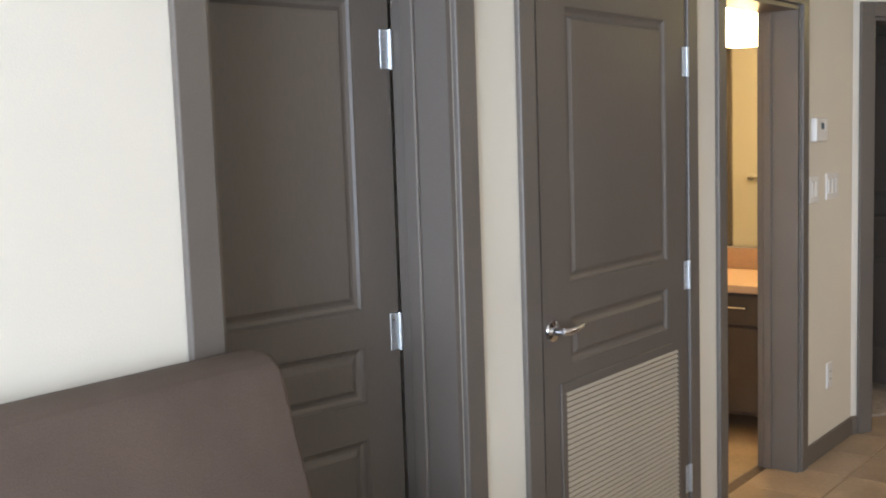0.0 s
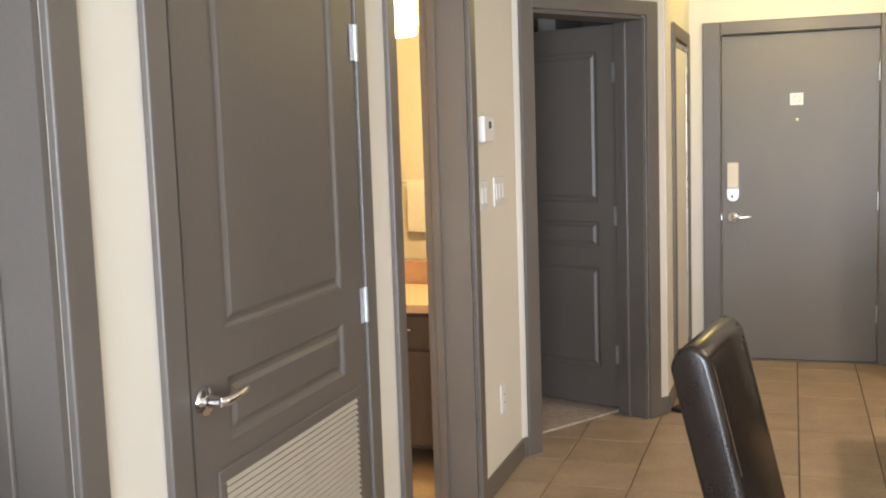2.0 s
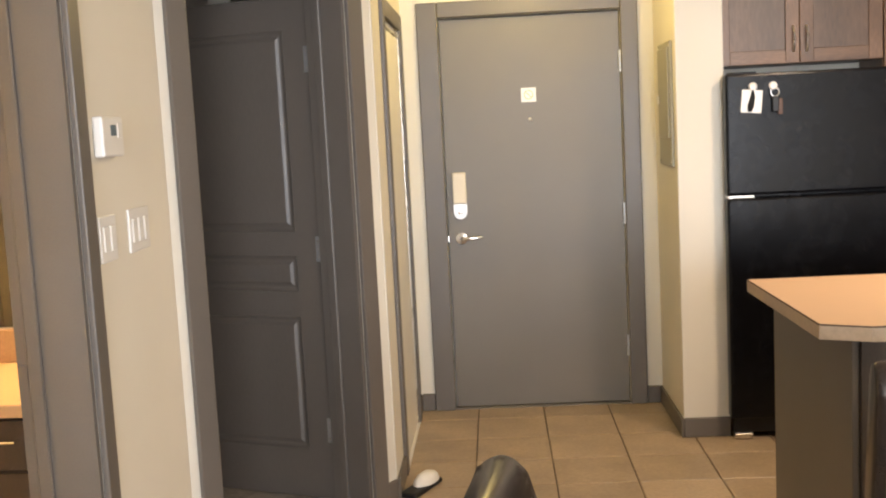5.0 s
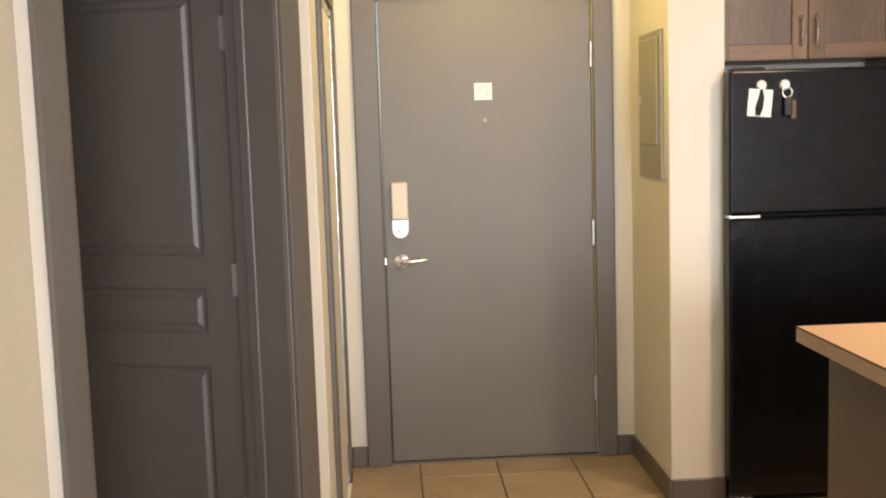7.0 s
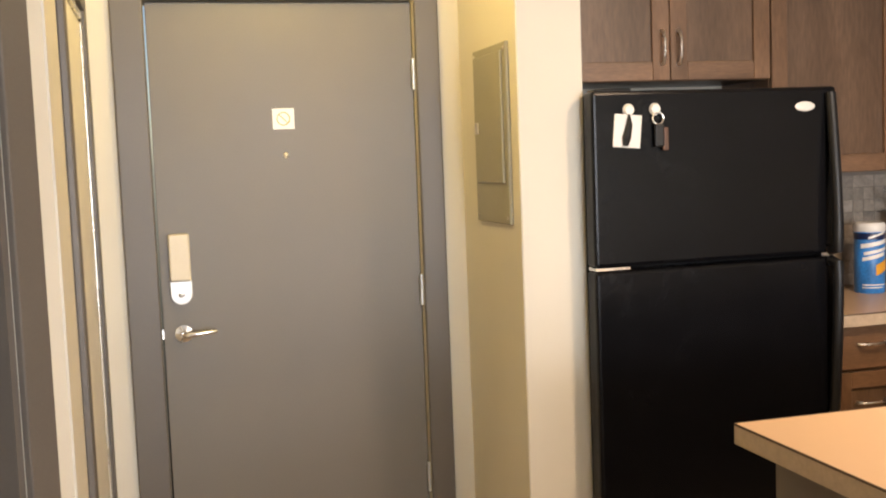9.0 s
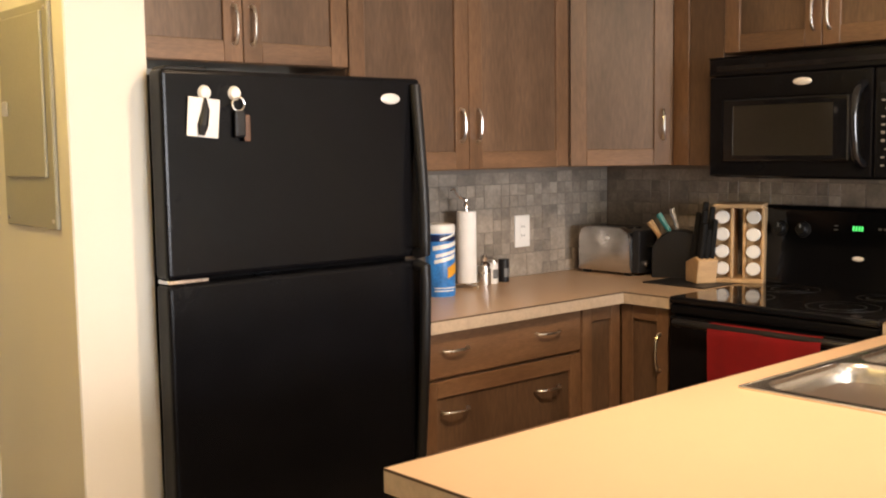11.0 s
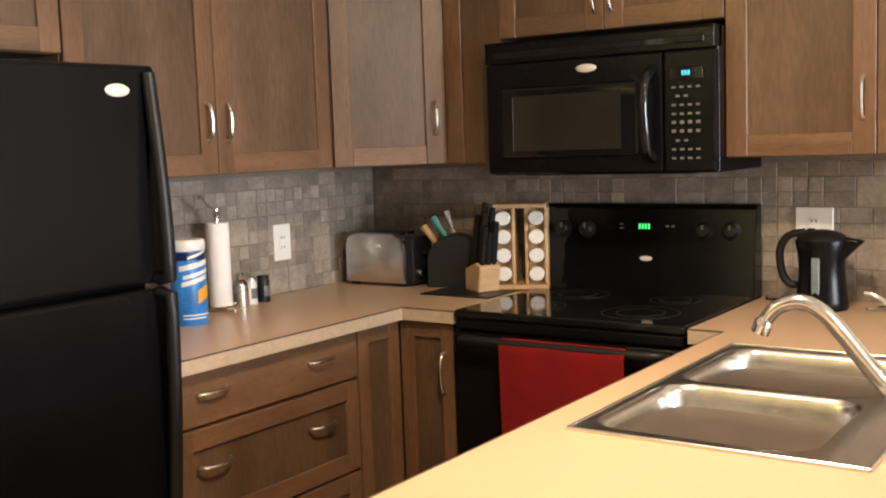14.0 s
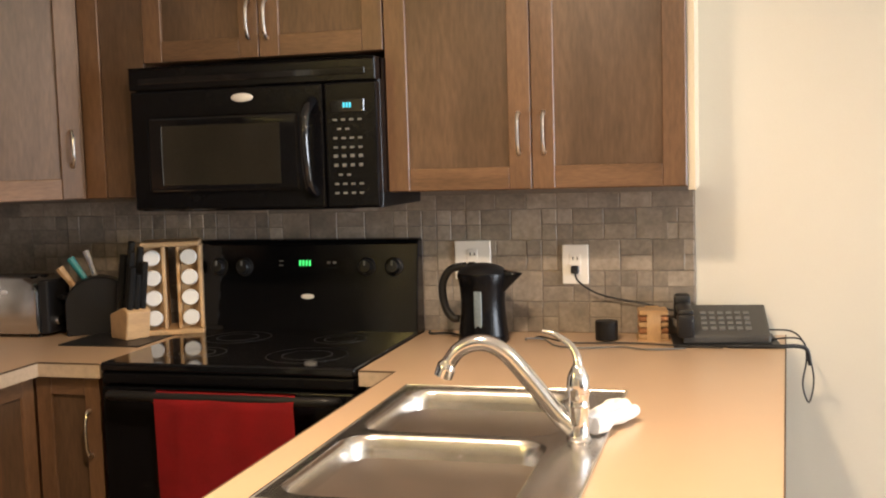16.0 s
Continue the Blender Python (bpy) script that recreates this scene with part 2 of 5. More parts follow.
def setting(name, bm, material, label, category):
    return tagged(part(name, bm, material), label, category, "", "structure")


XW, XE, YN, YE, CZ = -1.012, 3.44, 7.30, 7.42, 2.44
T = 0.18
TOP = 0.915

# ---- setting: floors, walls, ceilings ----
setting("floor", box(-3.4, 3.7, -4.0, 7.7, -0.12, -0.006), GROUT, "grouted floor bed under beige ceramic tiles", "floor")
setting("ceiling", box(-3.6, 3.8, -4.1, 7.8, CZ, CZ + 0.1), CEIL, "flat white textured ceiling", "ceiling")
w = bmesh.new()
bx(w, XW - T, XW, -3.7, 1.288, 0, CZ)
bx(w, XW - T, XW, 1.288, 2.065, 2.04, CZ)
bx(w, XW - T, XW, 2.065, 2.42, 0, CZ)
bx(w, XW - T, XW, 2.42, 3.368, 2.04, CZ)
bx(w, XW - T, XW, 3.368, 3.69, 0, CZ)
bx(w, XW - T, XW, 3.69, 4.482, 2.04, CZ)
bx(w, XW - T, XW, 4.482, 5.19, 0, CZ)
setting("wall_west", w, WALL, "cream painted wall with three door openings", "wall")


def diag(s, d):
    """A place on the slanted wall: s metres along it, d metres into the room behind it."""
    return (XW + 0.5305 * s - 0.8477 * d, 5.19 + 0.8477 * s + 0.5305 * d)


def dbox(s0, s1, d0, d1, z0, z1, bm=None, bev=0):
    part_bm = prism([diag(s0, d0), diag(s1, d0), diag(s1, d1), diag(s0, d1)], z0, z1, bev)
    return part_bm


def join(*bms):
    out = bmesh.new()
    for b in bms:
        me = bpy.data.meshes.new("tmp")
        b.to_mesh(me)
        b.free()
        out.from_mesh(me)
        bpy.data.meshes.remove(me)
    return out


setting("wall_slanted", join(dbox(0, 0.115, 0, T, 0, CZ), dbox(0.115, 0.90, 0, T, 2.04, CZ), dbox(0.90, 1.05, 0, T, 0, CZ)), WALL, "slanted cream wall around the bedroom door", "wall")
w = bmesh.new()
XH = -0.45
bx(w, XH - 0.12, XH, 6.085, 6.45, 0, CZ)
bx(w, XH - 0.12, XH, 6.45, 7.20, 1.98, CZ)
bx(w, XH - 0.12, XH, 7.20, 7.60, 0, CZ)
setting("wall_closet", w, WALL, "cream hall wall with a closet opening", "wall")
w = bmesh.new()
bx(w, XH, -0.262, YE, YE + 0.16, 0, CZ)
bx(w, -0.262, 0.655, YE, YE + 0.16, 2.03, CZ)
bx(w, 0.655, 0.82, YE, YE + 0.16, 0, CZ)
setting("wall_entrance", w, WALL, "cream wall around the entrance door", "wall")
setting("wall_stub", box(0.82, 1.033, 6.80, YE + 0.16, 0, CZ, 0.004), WALL, "cream stub wall beside the refrigerator", "wall")
setting("wall_north", box(1.033, XE + 0.15, YN, YN + 0.15, 0, CZ), WALL, "cream kitchen wall behind the cabinets", "wall")
setting("wall_east", box(XE, XE + 0.15, -3.7, YN, 0, CZ), WALL, "cream wall at the end of the counter", "wall")
w = bmesh.new()
bx(w, XW - T, -0.5, -3.85, -3.7, 0, CZ)
bx(w, 2.9, XE + 0.15, -3.85, -3.7, 0, CZ)
bx(w, -0.5, 2.9, -3.85, -3.7, 0, 0.25)
bx(w, -0.5, 2.9, -3.85, -3.7, 2.3, CZ)
setting("wall_south", w, WALL, "cream wall with a wide window", "wall")
win = thing("window_1", pose(1.2, -3.77, 0.25), "wide living room window with taupe frame", "window", kind="structure")
fr = bmesh.new()
for a, b, c, d in ((-1.7, 1.7, 0, 0.06), (-1.7, 1.7, 1.99, 2.05), (-1.7, -1.64, 0.06, 1.99), (1.64, 1.7, 0.06, 1.99), (-0.03, 0.03, 0.06, 1.99)):
    bx(fr, a, b, -0.04, 0.04, c, d, 0.004)
part("window_frame", fr, TRIM, win)
for a, b in ((-1.64, -0.03), (0.03, 1.64)):
    g = part("pane", box(a, b, -0.004, 0.004, 0.06, 1.99), FOG, win)
    g.visible_shadow = False
# rooms behind the openings
setting("wall_rooms_west", join(box(-3.5, -3.35, 0.4, 7.7, 0, CZ), box(-3.35, XW - T, 0.4, 0.5, 0, CZ), box(-3.35, XW - T, 2.12, 2.2, 0, CZ), box(-3.35, XW - T, 3.46, 3.54, 0, CZ), box(-3.35, -1.9, 5.5, 5.58, 0, CZ), box(-3.35, -0.6, 7.6, 7.7, 0, CZ)), WALL, "cream partition walls of the side rooms", "wall")
setting("wall_bathroom", join(box(-1.9, XW - T, 5.50, 5.58, 0, CZ), prism([(XW - T, 5.19), (XW - 0.06, 5.19), diag(0.10, T), (XW - T, 5.60)], 0, CZ)), WALL, "warm lit cream bathroom wall", "wall")
setting("wall_closet_back", box(-1.25, -1.15, 6.75, 7.6, 0, CZ), WALL, "cream closet back wall", "wall")
bc = prism([diag(0.12, 0.20), diag(0.90, 0.20), diag(0.94, 0.21), (-0.58, 7.55), (-3.3, 7.55), (-3.3, 5.6), (-1.19, 5.6), diag(0.08, 0.21)], -0.004, 0.012)
setting("carpet", bc, CARPET, "beige cut pile bedroom carpet", "carpet")


# ---- trim and baseboards ----
def casing(label, y0, y1, zt=2.035, wd=0.075, x=XW, sides=(1, 1), jamb=T, name="trim"):
    """Door casing on a wall that faces +x, with the jamb lining behind it."""
    t = thing(name, pose(x, (y0 + y1) / 2, 0), label, "door casing", kind="structure")
    h = (y1 - y0) / 2
    if sides[0]:
        part("casing_leg", box(0, 0.018, -h - wd * sides[0], -h, 0, zt + wd, 0.004, 2), TRIM, t)
    if sides[1]:
        part("casing_leg", box(0, 0.018, h, h + wd * sides[1], 0, zt + wd, 0.004, 2), TRIM, t)
    part("casing_head", box(0, 0.0185, -h, h, zt, zt + wd, 0.004, 2), TRIM, t)
    part("jamb", box(-jamb, 0.0, -h, -h + 0.018, 0, zt - 0.002), TRIM, t)
    part("jamb", box(-jamb, 0.0, h - 0.018, h, 0, zt - 0.002), TRIM, t)
    part("jamb_head", box(-jamb, 0.0, -h + 0.018, h - 0.018, zt - 0.018, zt), TRIM, t)
    return t


c = casing("taupe casing round the half open closet door", 1.288, 2.065, wd=0.08)
part("door_stop", box(-0.14, -0.10, 0.358, 0.371, 0, 2.01, 0.003), TRIM, c)
part("door_stop", box(-0.14, -0.10, -0.371, -0.358, 0, 2.01, 0.003), TRIM, c)
casing("taupe casing round the utility door", 2.42, 3.368, wd=0.077)
c = casing("taupe casing of the bathroom doorway", 3.69, 4.482, wd=0.07)
part("door_stop", box(-0.15, -0.115, 0.366, 0.378, 0, 2.01, 0.003), TRIM, c)
part("strike_plate", box(-0.178, -0.155, 0.3745, 0.379, 0.90, 0.96), TRIM, c, "painted strike plate")
c = thing("trim", pose(*diag(0.5075, 0), 0, 0, 0, 57.96), "taupe casing of the slanted bedroom doorway", "door casing", kind="structure")
for a, b in ((-0.4725, -0.3925), (0.3925, 0.4775)):
    part("casing_leg", box(a, b, -0.018, 0, 0, 2.105, 0.004, 2), TRIM, c)
part("casing_head", box(-0.3925, 0.3925, -0.0185, 0, 2.035, 2.105, 0.004, 2), TRIM, c)
for a, b in ((-0.3925, -0.3745), (0.3745, 0.3925)):
    part("jamb", box(a, b, 0, T, 0, 2.03), TRIM, c)
part("jamb_head", box(-0.3745, 0.3745, 0, T, 2.017, 2.035), TRIM, c)
part("door_stop", box(0.3625, 0.3745, 0.10, 0.135, 0, 2.01, 0.003), TRIM, c)
part("door_stop", box(-0.3745, -0.3625, 0.10, 0.135, 0, 2.01, 0.003), TRIM, c)
casing("taupe casing round the hall closet", 6.45, 7.20, zt=1.96, wd=0.075, x=XH, jamb=0.12)
c = thing("trim", pose(0.1965, YE, 0), "taupe casing round the entrance door", "door casing", kind="structure")
for a, b in ((-0.565, -0.4585), (0.4585, 0.545)):
    part("casing_leg", box(a, b, -0.022, 0, 0, 2.108, 0.006, 2), TRIM, c)
part("casing_head", box(-0.4585, 0.4585, -0.0225, 0, 2.03, 2.108, 0.006, 2), TRIM, c)


def base(x0, y0, x1, y1):
    """A baseboard along a wall, on its room side (to the right of the way from the first to the second end)."""
    d = Vector((x1 - x0, y1 - y0, 0))
    ang = math.degrees(math.atan2(d.y, d.x))
    ob = setting("baseboard", box(0, d.length, -0.013, 0, 0, 0.092, 0.004), TRIM, "taupe painted baseboard", "baseboard")
    ob.matrix_world = pose(x0, y0, 0, 0, 0, ang)


base(XW, -3.6, XW, 1.207)
base(XW, 2.146, XW, 2.344)
base(XW, 3.448, XW, 3.619)
base(XW, 4.553, XW, 5.19)
base(*diag(0, 0), *diag(0.034, 0))
base(*diag(0.986, 0), *diag(1.05, 0))
base(XH, 6.09, XH, 6.375)
base(XH, 7.275, XH, 7.42)
base(XH + 0.013, YE, -0.3685, YE)
base(0.7415, YE, 0.807, YE)
base(0.82, YE, 0.82, 6.787)
base(0.82, 6.80, 1.033, 6.80)


# ---- doors ----
def hinge(parent, x, y, z, axis_y=True, h=0.1):
    k = part("hinge", join(box(x - 0.03, x - 0.004, y - 0.0025, y, z - h / 2, z + h / 2, 0.001), box(x + 0.004, x + 0.03, y - 0.0025, y, z - h / 2, z + h / 2, 0.001), tube([(x, y - 0.006, z - h / 2), (x, y - 0.006, z + h / 2)], 0.0065, 10)), ZINC, parent, "zinc butt hinge")
    sc = bmesh.new()
    for dz in (-0.032, 0, 0.032):
        for dx in (-0.019, 0.019):
            lathe([(0.0035, 0), (0.003, 0.0012), (0, 0.0014)], 8, pose(x + dx, y - 0.0025, z + dz, 90), sc)
    part("screws", sc, NICKEL, k)
    return k


def lever(parent, x, y, z, way):
    k = part("door_handle", join(lathe([(0, 0), (0.027, 0), (0.032, 0.004), (0.030, 0.010), (0.014, 0.014), (0.011, 0.045), (0, 0.047)], 24, pose(x, y, z, 90)),
                                 tube(smooth_path([(x, y - 0.042, z), (x + way * 0.02, y - 0.05, z), (x + way * 0.06, y - 0.052, z + 0.003), (x + way * 0.11, y - 0.046, z + 0.006)], 4), [0.011] * 4 + [0.010] * 4 + [0.0085] * 4 + [0.006], 10)), CHROME, parent, "chrome lever handle", True)
    return k


def panel_door(name, m, w, h, label, low_panel=True, th=0.035, group=""):
    """A moulded three-panel door: x from its hinge edge, front face at y = 0 looking to -y."""
    d = thing(name, m, label, "door", group, "structure")
    s = 0.118 * w / 0.76
    zs = ((1.085, h - 0.12), (0.845, 1.0), (0.20, 0.755))
    leaf = box(0, w, 0.012, th, 0.006, h)
    for a, b in ((0, s), (w - s, w)):
        bx(leaf, a, b, 0, 0.0125, 0.006, h)
    edges = [h] + [q for z in zs for q in (z[1], z[0])] + [0.006]
    for k in range(0, len(edges), 2):
        bx(leaf, s, w - s, 0, 0.0125, edges[k + 1], edges[k])
    if not low_panel:
        bx(leaf, s, w - s, 0, 0.0125, zs[2][0], zs[2][1])
    part("leaf", leaf, DOORM, d)
    for k, (z0, z1) in enumerate(zs):
        if k == 2 and not low_panel:
            continue
        bm = bmesh.new()
        rings = []
        for off, y in ((0, 0.001), (0.007, 0.0005), (0.013, 0.007), (0.022, 0.0105), (0.030, 0.0095), (0.042, 0.0025), (0.05, 0.002)):
            rings.append([bm.verts.new(v) for v in ((s + off, y, z0 + off), (w - s - off, y, z0 + off), (w - s - off, y, z1 - off), (s + off, y, z1 - off))])
        for a, b in zip(rings, rings[1:]):
            for i in range(4):
                bm.faces.new((a[i], a[(i + 1) % 4], b[(i + 1) % 4], b[i]))
        bm.faces.new(rings[-1])
        bmesh.ops.recalc_face_normals(bm, faces=bm.faces[:])
        part("panel", bm, DOORM, d)
    return d


def flip(d):
    """Turns a door's front to its other side."""
    for o in d.children:
        o.matrix_basis = Matrix.Diagonal((1, -1, 1, 1)) @ o.matrix_basis


# closet door near the sofa: hung at the back of its jamb, slightly ajar
d = panel_door("door_1", pose(XW - 0.188, 2.043, 0, 0, 0, -99), 0.75, 2.01, "taupe three-panel closet door standing slightly ajar")
for z in (0.29, 1.022, 1.758):
    hinge(d, 0.002, -0.002, z)
flip(d)
# utility door with a louvred air grille
d = panel_door("door_2", pose(XW + 0.012, 3.352, 0, 0, 0, -90), 0.918, 2.015, "closed taupe utility door with a louvred air grille", False)
for z in (0.29, 1.022, 1.758):
    hinge(d, -0.004, -0.002, z)
lever(d, 0.878, 0, 0.966, -1)
g = part("grille_frame", join(box(0.057, 0.838, -0.007, 0, 0.205, 0.235, 0.002), box(0.057, 0.838, -0.007, 0, 0.772, 0.802, 0.002), box(0.057, 0.085, -0.007, 0, 0.235, 0.772, 0.002), box(0.810, 0.838, -0.007, 0, 0.235, 0.772, 0.002)), DOORM, d, "taupe grille frame")
# dark sheet standing in for the shade between the slats
part("grille_gap_shade", box(0.085, 0.810, -0.0015, 0, 0.235, 0.772), MAROON, g)
for k in range(33):
    sl = part("slat", join(box(0.085, 0.810, -0.006, -0.0045, -0.006, 0.006)), SLATM, d)
    sl.matrix_local = pose(0, 0, 0.245 + k * 0.0162, -32, 0, 0)
flip(d)
# bedroom door, open into the room behind
d = panel_door("door_3", pose(-0.688, 6.062, 0.014, 0, 0, 160), 0.74, 2.0, "taupe three-panel bedroom door standing open")
for z in (0.29, 1.022, 1.758):
    hinge(d, 0.0, -0.002, z)
flip(d)
# entrance door
d = thing("door_4", pose(-0.256, YE + 0.022, 0.01), "taupe steel entrance door with lever and lock box", "door", kind="structure")
part("leaf", box(0, 0.908, 0, 0.045, 0, 2.012, 0.002), STEELDOOR, d)
for z in (0.30, 0.99, 1.76):
    part("hinge", tube([(0.907, -0.010, z - 0.055), (0.907, -0.010, z + 0.055)], 0.008, 10), ZINC, d, "zinc hinge knuckle", True)
lever(d, 0.066, 0, 0.895, 1)
lock = part("lock_box", prism([(0.031, 1.085), (0.031, 1.245), (0.101, 1.245), (0.101, 1.085)], 0, 0.028, 0.006, 2), CREAMP, d, "ivory electronic lock cover")
lock.matrix_local = Matrix(((1, 0, 0, 0), (0, 0, -1, 0), (0, 1, 0, -0.008), (0, 0, 0, 1)))
lp = part("lock_plate", prism([(0.066 + 0.037 * math.cos(a), 1.04 + 0.037 * math.sin(a)) for a in [math.pi + math.pi * k / 14 for k in range(15)]] + [(0.103, 1.085), (0.029, 1.085)], 0, 0.016, 0.003), BADGE, d, "pale lock plate")
lp.matrix_basis = lock.matrix_basis
part("thumb_turn", join(lathe([(0, 0.016), (0.011, 0.016), (0.010, 0.026), (0, 0.027)], 16, pose(0.066, 0, 1.03, 90)), box(0.055, 0.077, -0.036, -0.02, 1.026, 1.036, 0.003)), CHROME, d)
part("peephole", lathe([(0.0, 0.004), (0.004, 0.006), (0.009, 0.004), (0.010, 0)], 14, pose(0.445, 0, 1.49, 90)), NICKEL, d, "", True)
part("door_bolt", box(-0.006, 0.0, -0.001, 0.02, 0.88, 0.91), NICKEL, d)
sg = thing("door_sign", pose(0.185, YE + 0.021, 1.625), "small white square notice on the entrance door", "sign")
part("plate", box(-0.038, 0.038, -0.003, 0, -0.036, 0.036, 0.001), WHITE, sg)
part("sign_mark", tube([(0.022 * math.cos(a), -0.0035, 0.022 * math.sin(a)) for a in [2 * math.pi * k / 20 for k in range(21)]] + [(0.0155, -0.0035, -0.0155), (-0.0155, -0.0035, 0.0155)], 0.0016, 6), ORANGE, sg, "faint orange ring mark")
setting("threshold", box(-0.262, 0.655, YE - 0.004, YE + 0.09, -0.004, 0.008, 0.002), TRIM, "dark metal door threshold", "threshold")

# closet sliding doors
cl = thing("door_5", pose(XH + 0.003, 6.455, 0), "white sliding closet door behind a taupe casing", "closet door", kind="structure")
part("leaf", box(-0.022, 0.0, 0.016, 0.724, 0.012, 1.92, 0.003), CLOSETM, cl)
part("track", box(-0.03, 0.008, 0.016, 0.72, 1.925, 1.942), NICKEL, cl)
part("edge_strip", box(0.0, 0.006, 0.69, 0.72, 0.012, 1.92, 0.002), NICKEL, cl)
part("bottom_rail", box(-0.03, 0.012, 0.016, 0.72, 0.0, 0.011, 0.002), WHITE, cl)


# ---- wall fittings ----
th = thing("thermostat", pose(XW, 4.69, 1.497), "white wall thermostat with small grey display", "thermostat")
part("body", box(0, 0.028, -0.075, 0.075, -0.042, 0.062, 0.006, 2), WHITE, th)
part("display", box(0.0275, 0.029, -0.02, 0.02, 0.012, 0.04), BLADE, th)
part("button_panel", box(0.0275, 0.031, 0.028, 0.06, 0.005, 0.045, 0.002), WHITE, th)


def plate(m, label, cat, rockers=2, outlet=False, w=0.115, h=0.12):
    p = thing("light_switch" if not outlet else "wall_outlet", m, label, cat)
    part("cover_plate", box(-w / 2, w / 2, -0.007, 0, -h / 2, h / 2, 0.003, 2), WHITE, p)
    for k in range(rockers):
        cx = (k - (rockers - 1) / 2) * 0.048
        if outlet:
            part("socket_face", box(cx - 0.017, cx + 0.017, -0.0085, -0.006, -0.034, 0.034, 0.002), WHITE, p)
            for dz in (-0.018, 0.018):
                for dx in (-0.0065, 0.0065):
                    part("slot", box(cx + dx - 0.0015, cx + dx + 0.0015, -0.0092, -0.008, dz - 0.004, dz + 0.005), BLACKP, p)
        else:
            part("rocker", box(cx - 0.016, cx + 0.016, -0.011, -0.006, -0.033, 0.033, 0.002), WHITE, p)
    return p


plate(pose(XW, 4.652, 1.245, 0, 0, 90), "white double rocker light switch", "light switch", 2)
plate(pose(XW, 4.893, 1.247, 0, 0, 90), "white triple rocker light switch", "light switch", 3, w=0.165)
plate(pose(XW, 4.868, 0.362, 0, 0, 90), "white wall outlet near the baseboard", "outlet", 1, True, 0.075)
plate(pose(2.885, YN - 0.0125, 1.10), "white outlet plate on the slate backsplash", "outlet", 1, True, 0.085, 0.13)
plate(pose(XE - 0.0125, 5.555, 1.14, 0, 0, -90), "white outlet plate behind the kettle", "outlet", 1, True, 0.115, 0.12)
plate(pose(XE - 0.0125, 5.235, 1.125, 0, 0, -90), "white outlet plate with a plugged in cord", "outlet", 1, True, 0.08, 0.12)
ep = thing("electrical_panel", pose(0.82, 7.045, 1.252, 0, 0, -90), "painted breaker panel cover in the hall", "breaker panel")
part("frame", box(-0.175, 0.175, -0.012, 0, 0, 0.57, 0.003), PANELM, ep)
part("panel_door", box(-0.14, 0.14, -0.02, -0.0115, 0.13, 0.545, 0.003), PANELM, ep)
part("latch", box(-0.13, -0.10, -0.027, -0.0195, 0.29, 0.33, 0.003), NICKEL, ep)
for x in (-0.155, 0.155):
    for z in (0.02, 0.55):
        part("screw", lathe([(0.006, 0), (0.005, 0.002), (0, 0.0025)], 10, pose(x, -0.012, z, 90)), NICKEL, ep)


# ---- bathroom seen through its doorway ----
v = thing("vanity_cabinet", pose(-2.05, 5.16, 0), "dark wood bathroom vanity cabinet", "vanity")
part("body", box(-0.75, 0.85, -0.22, 0.33, 0.09, 0.715, 0.003), DARKW, v)
for a, b in ((-0.72, -0.22), (-0.21, 0.30), (0.31, 0.83)):
    dr = part("drawer_front", box(a, b, -0.24, -0.22, 0.55, 0.70, 0.003), DARKW, v)
    part("handle", tube([((a + b) / 2 - 0.05, -0.24, 0.64), ((a + b) / 2 - 0.05, -0.265, 0.64), ((a + b) / 2 + 0.05, -0.265, 0.64), ((a + b) / 2 + 0.05, -0.24, 0.64)], 0.005, 8), CHROME, dr)
    part("door", box(a, b, -0.24, -0.22, 0.11, 0.54, 0.003), DARKW, v)
part("countertop", box(-0.8, 0.855, -0.28, 0.325, 0.717, 0.757, 0.005, 2), LAM, v, "beige laminate top")
part("backsplash", box(-0.8, 0.855, 0.31, 0.332, 0.757, 0.872, 0.003), BATHTILE, v, "brown splash strip")
mr = thing("wall_mirror", pose(-1.96, 5.498, 0.878), "large frameless mirror above the bathroom vanity", "mirror")
part("glass", box(-0.74, 0.76, -0.006, 0, 0, 1.14, 0.001), MIRROR, mr)
for x in (-0.5, 0.5):
    part("clip", box(x - 0.012, x + 0.012, -0.009, 0, -0.002, 0.014, 0.002), NICKEL, mr)
mi = thing("towel_bar", pose(-2.20, 3.542, 1.165), "nickel towel bar on the lit bathroom wall", "towel bar")
part("bar", tube([(-0.25, 0.06, 0), (0.25, 0.06, 0)], 0.008, 10), NICKEL, mi, "", True)
for x in (-0.24, 0.24):
    part("bracket", lathe([(0.026, 0), (0.024, 0.012), (0.010, 0.018), (0.010, 0.068), (0, 0.07)], 18, pose(x, 0, 0, -90)), NICKEL, mi, "", True)
tw = thing("hand_towel", pose(-2.22, 3.60, 0.82), "cream hand towel folded over the towel bar", "towel")
part("cloth", box(-0.115, 0.16, -0.018, 0.022, 0, 0.358, 0.008, 2), PAPER, tw)
bl = thing("bathroom_lamp", pose(-1.50, 5.05, 1.93), "lit frosted glass bathroom lamp", "lamp")
part("shade", lathe([(0.0, 0.0), (0.08, 0.0), (0.086, 0.004), (0.086, 0.20), (0.05, 0.205), (0.0, 0.206)], 24), LAMPM, bl, "glowing frosted shade", True)
part("arm", tube([(0, 0, 0.205), (0, 0, 0.26), (0, 0.39, 0.26)], 0.012, 8), NICKEL, bl)
wc = thing("trim", pose(-2.985, 3.54, 0), "taupe casing round the inner bathroom door", "door casing", kind="structure")
for a, b in ((-0.40, -0.325), (0.325, 0.40)):
    part("casing_leg", box(a, b, 0, 0.018, 0, 2.11, 0.004, 2), TRIM, wc)
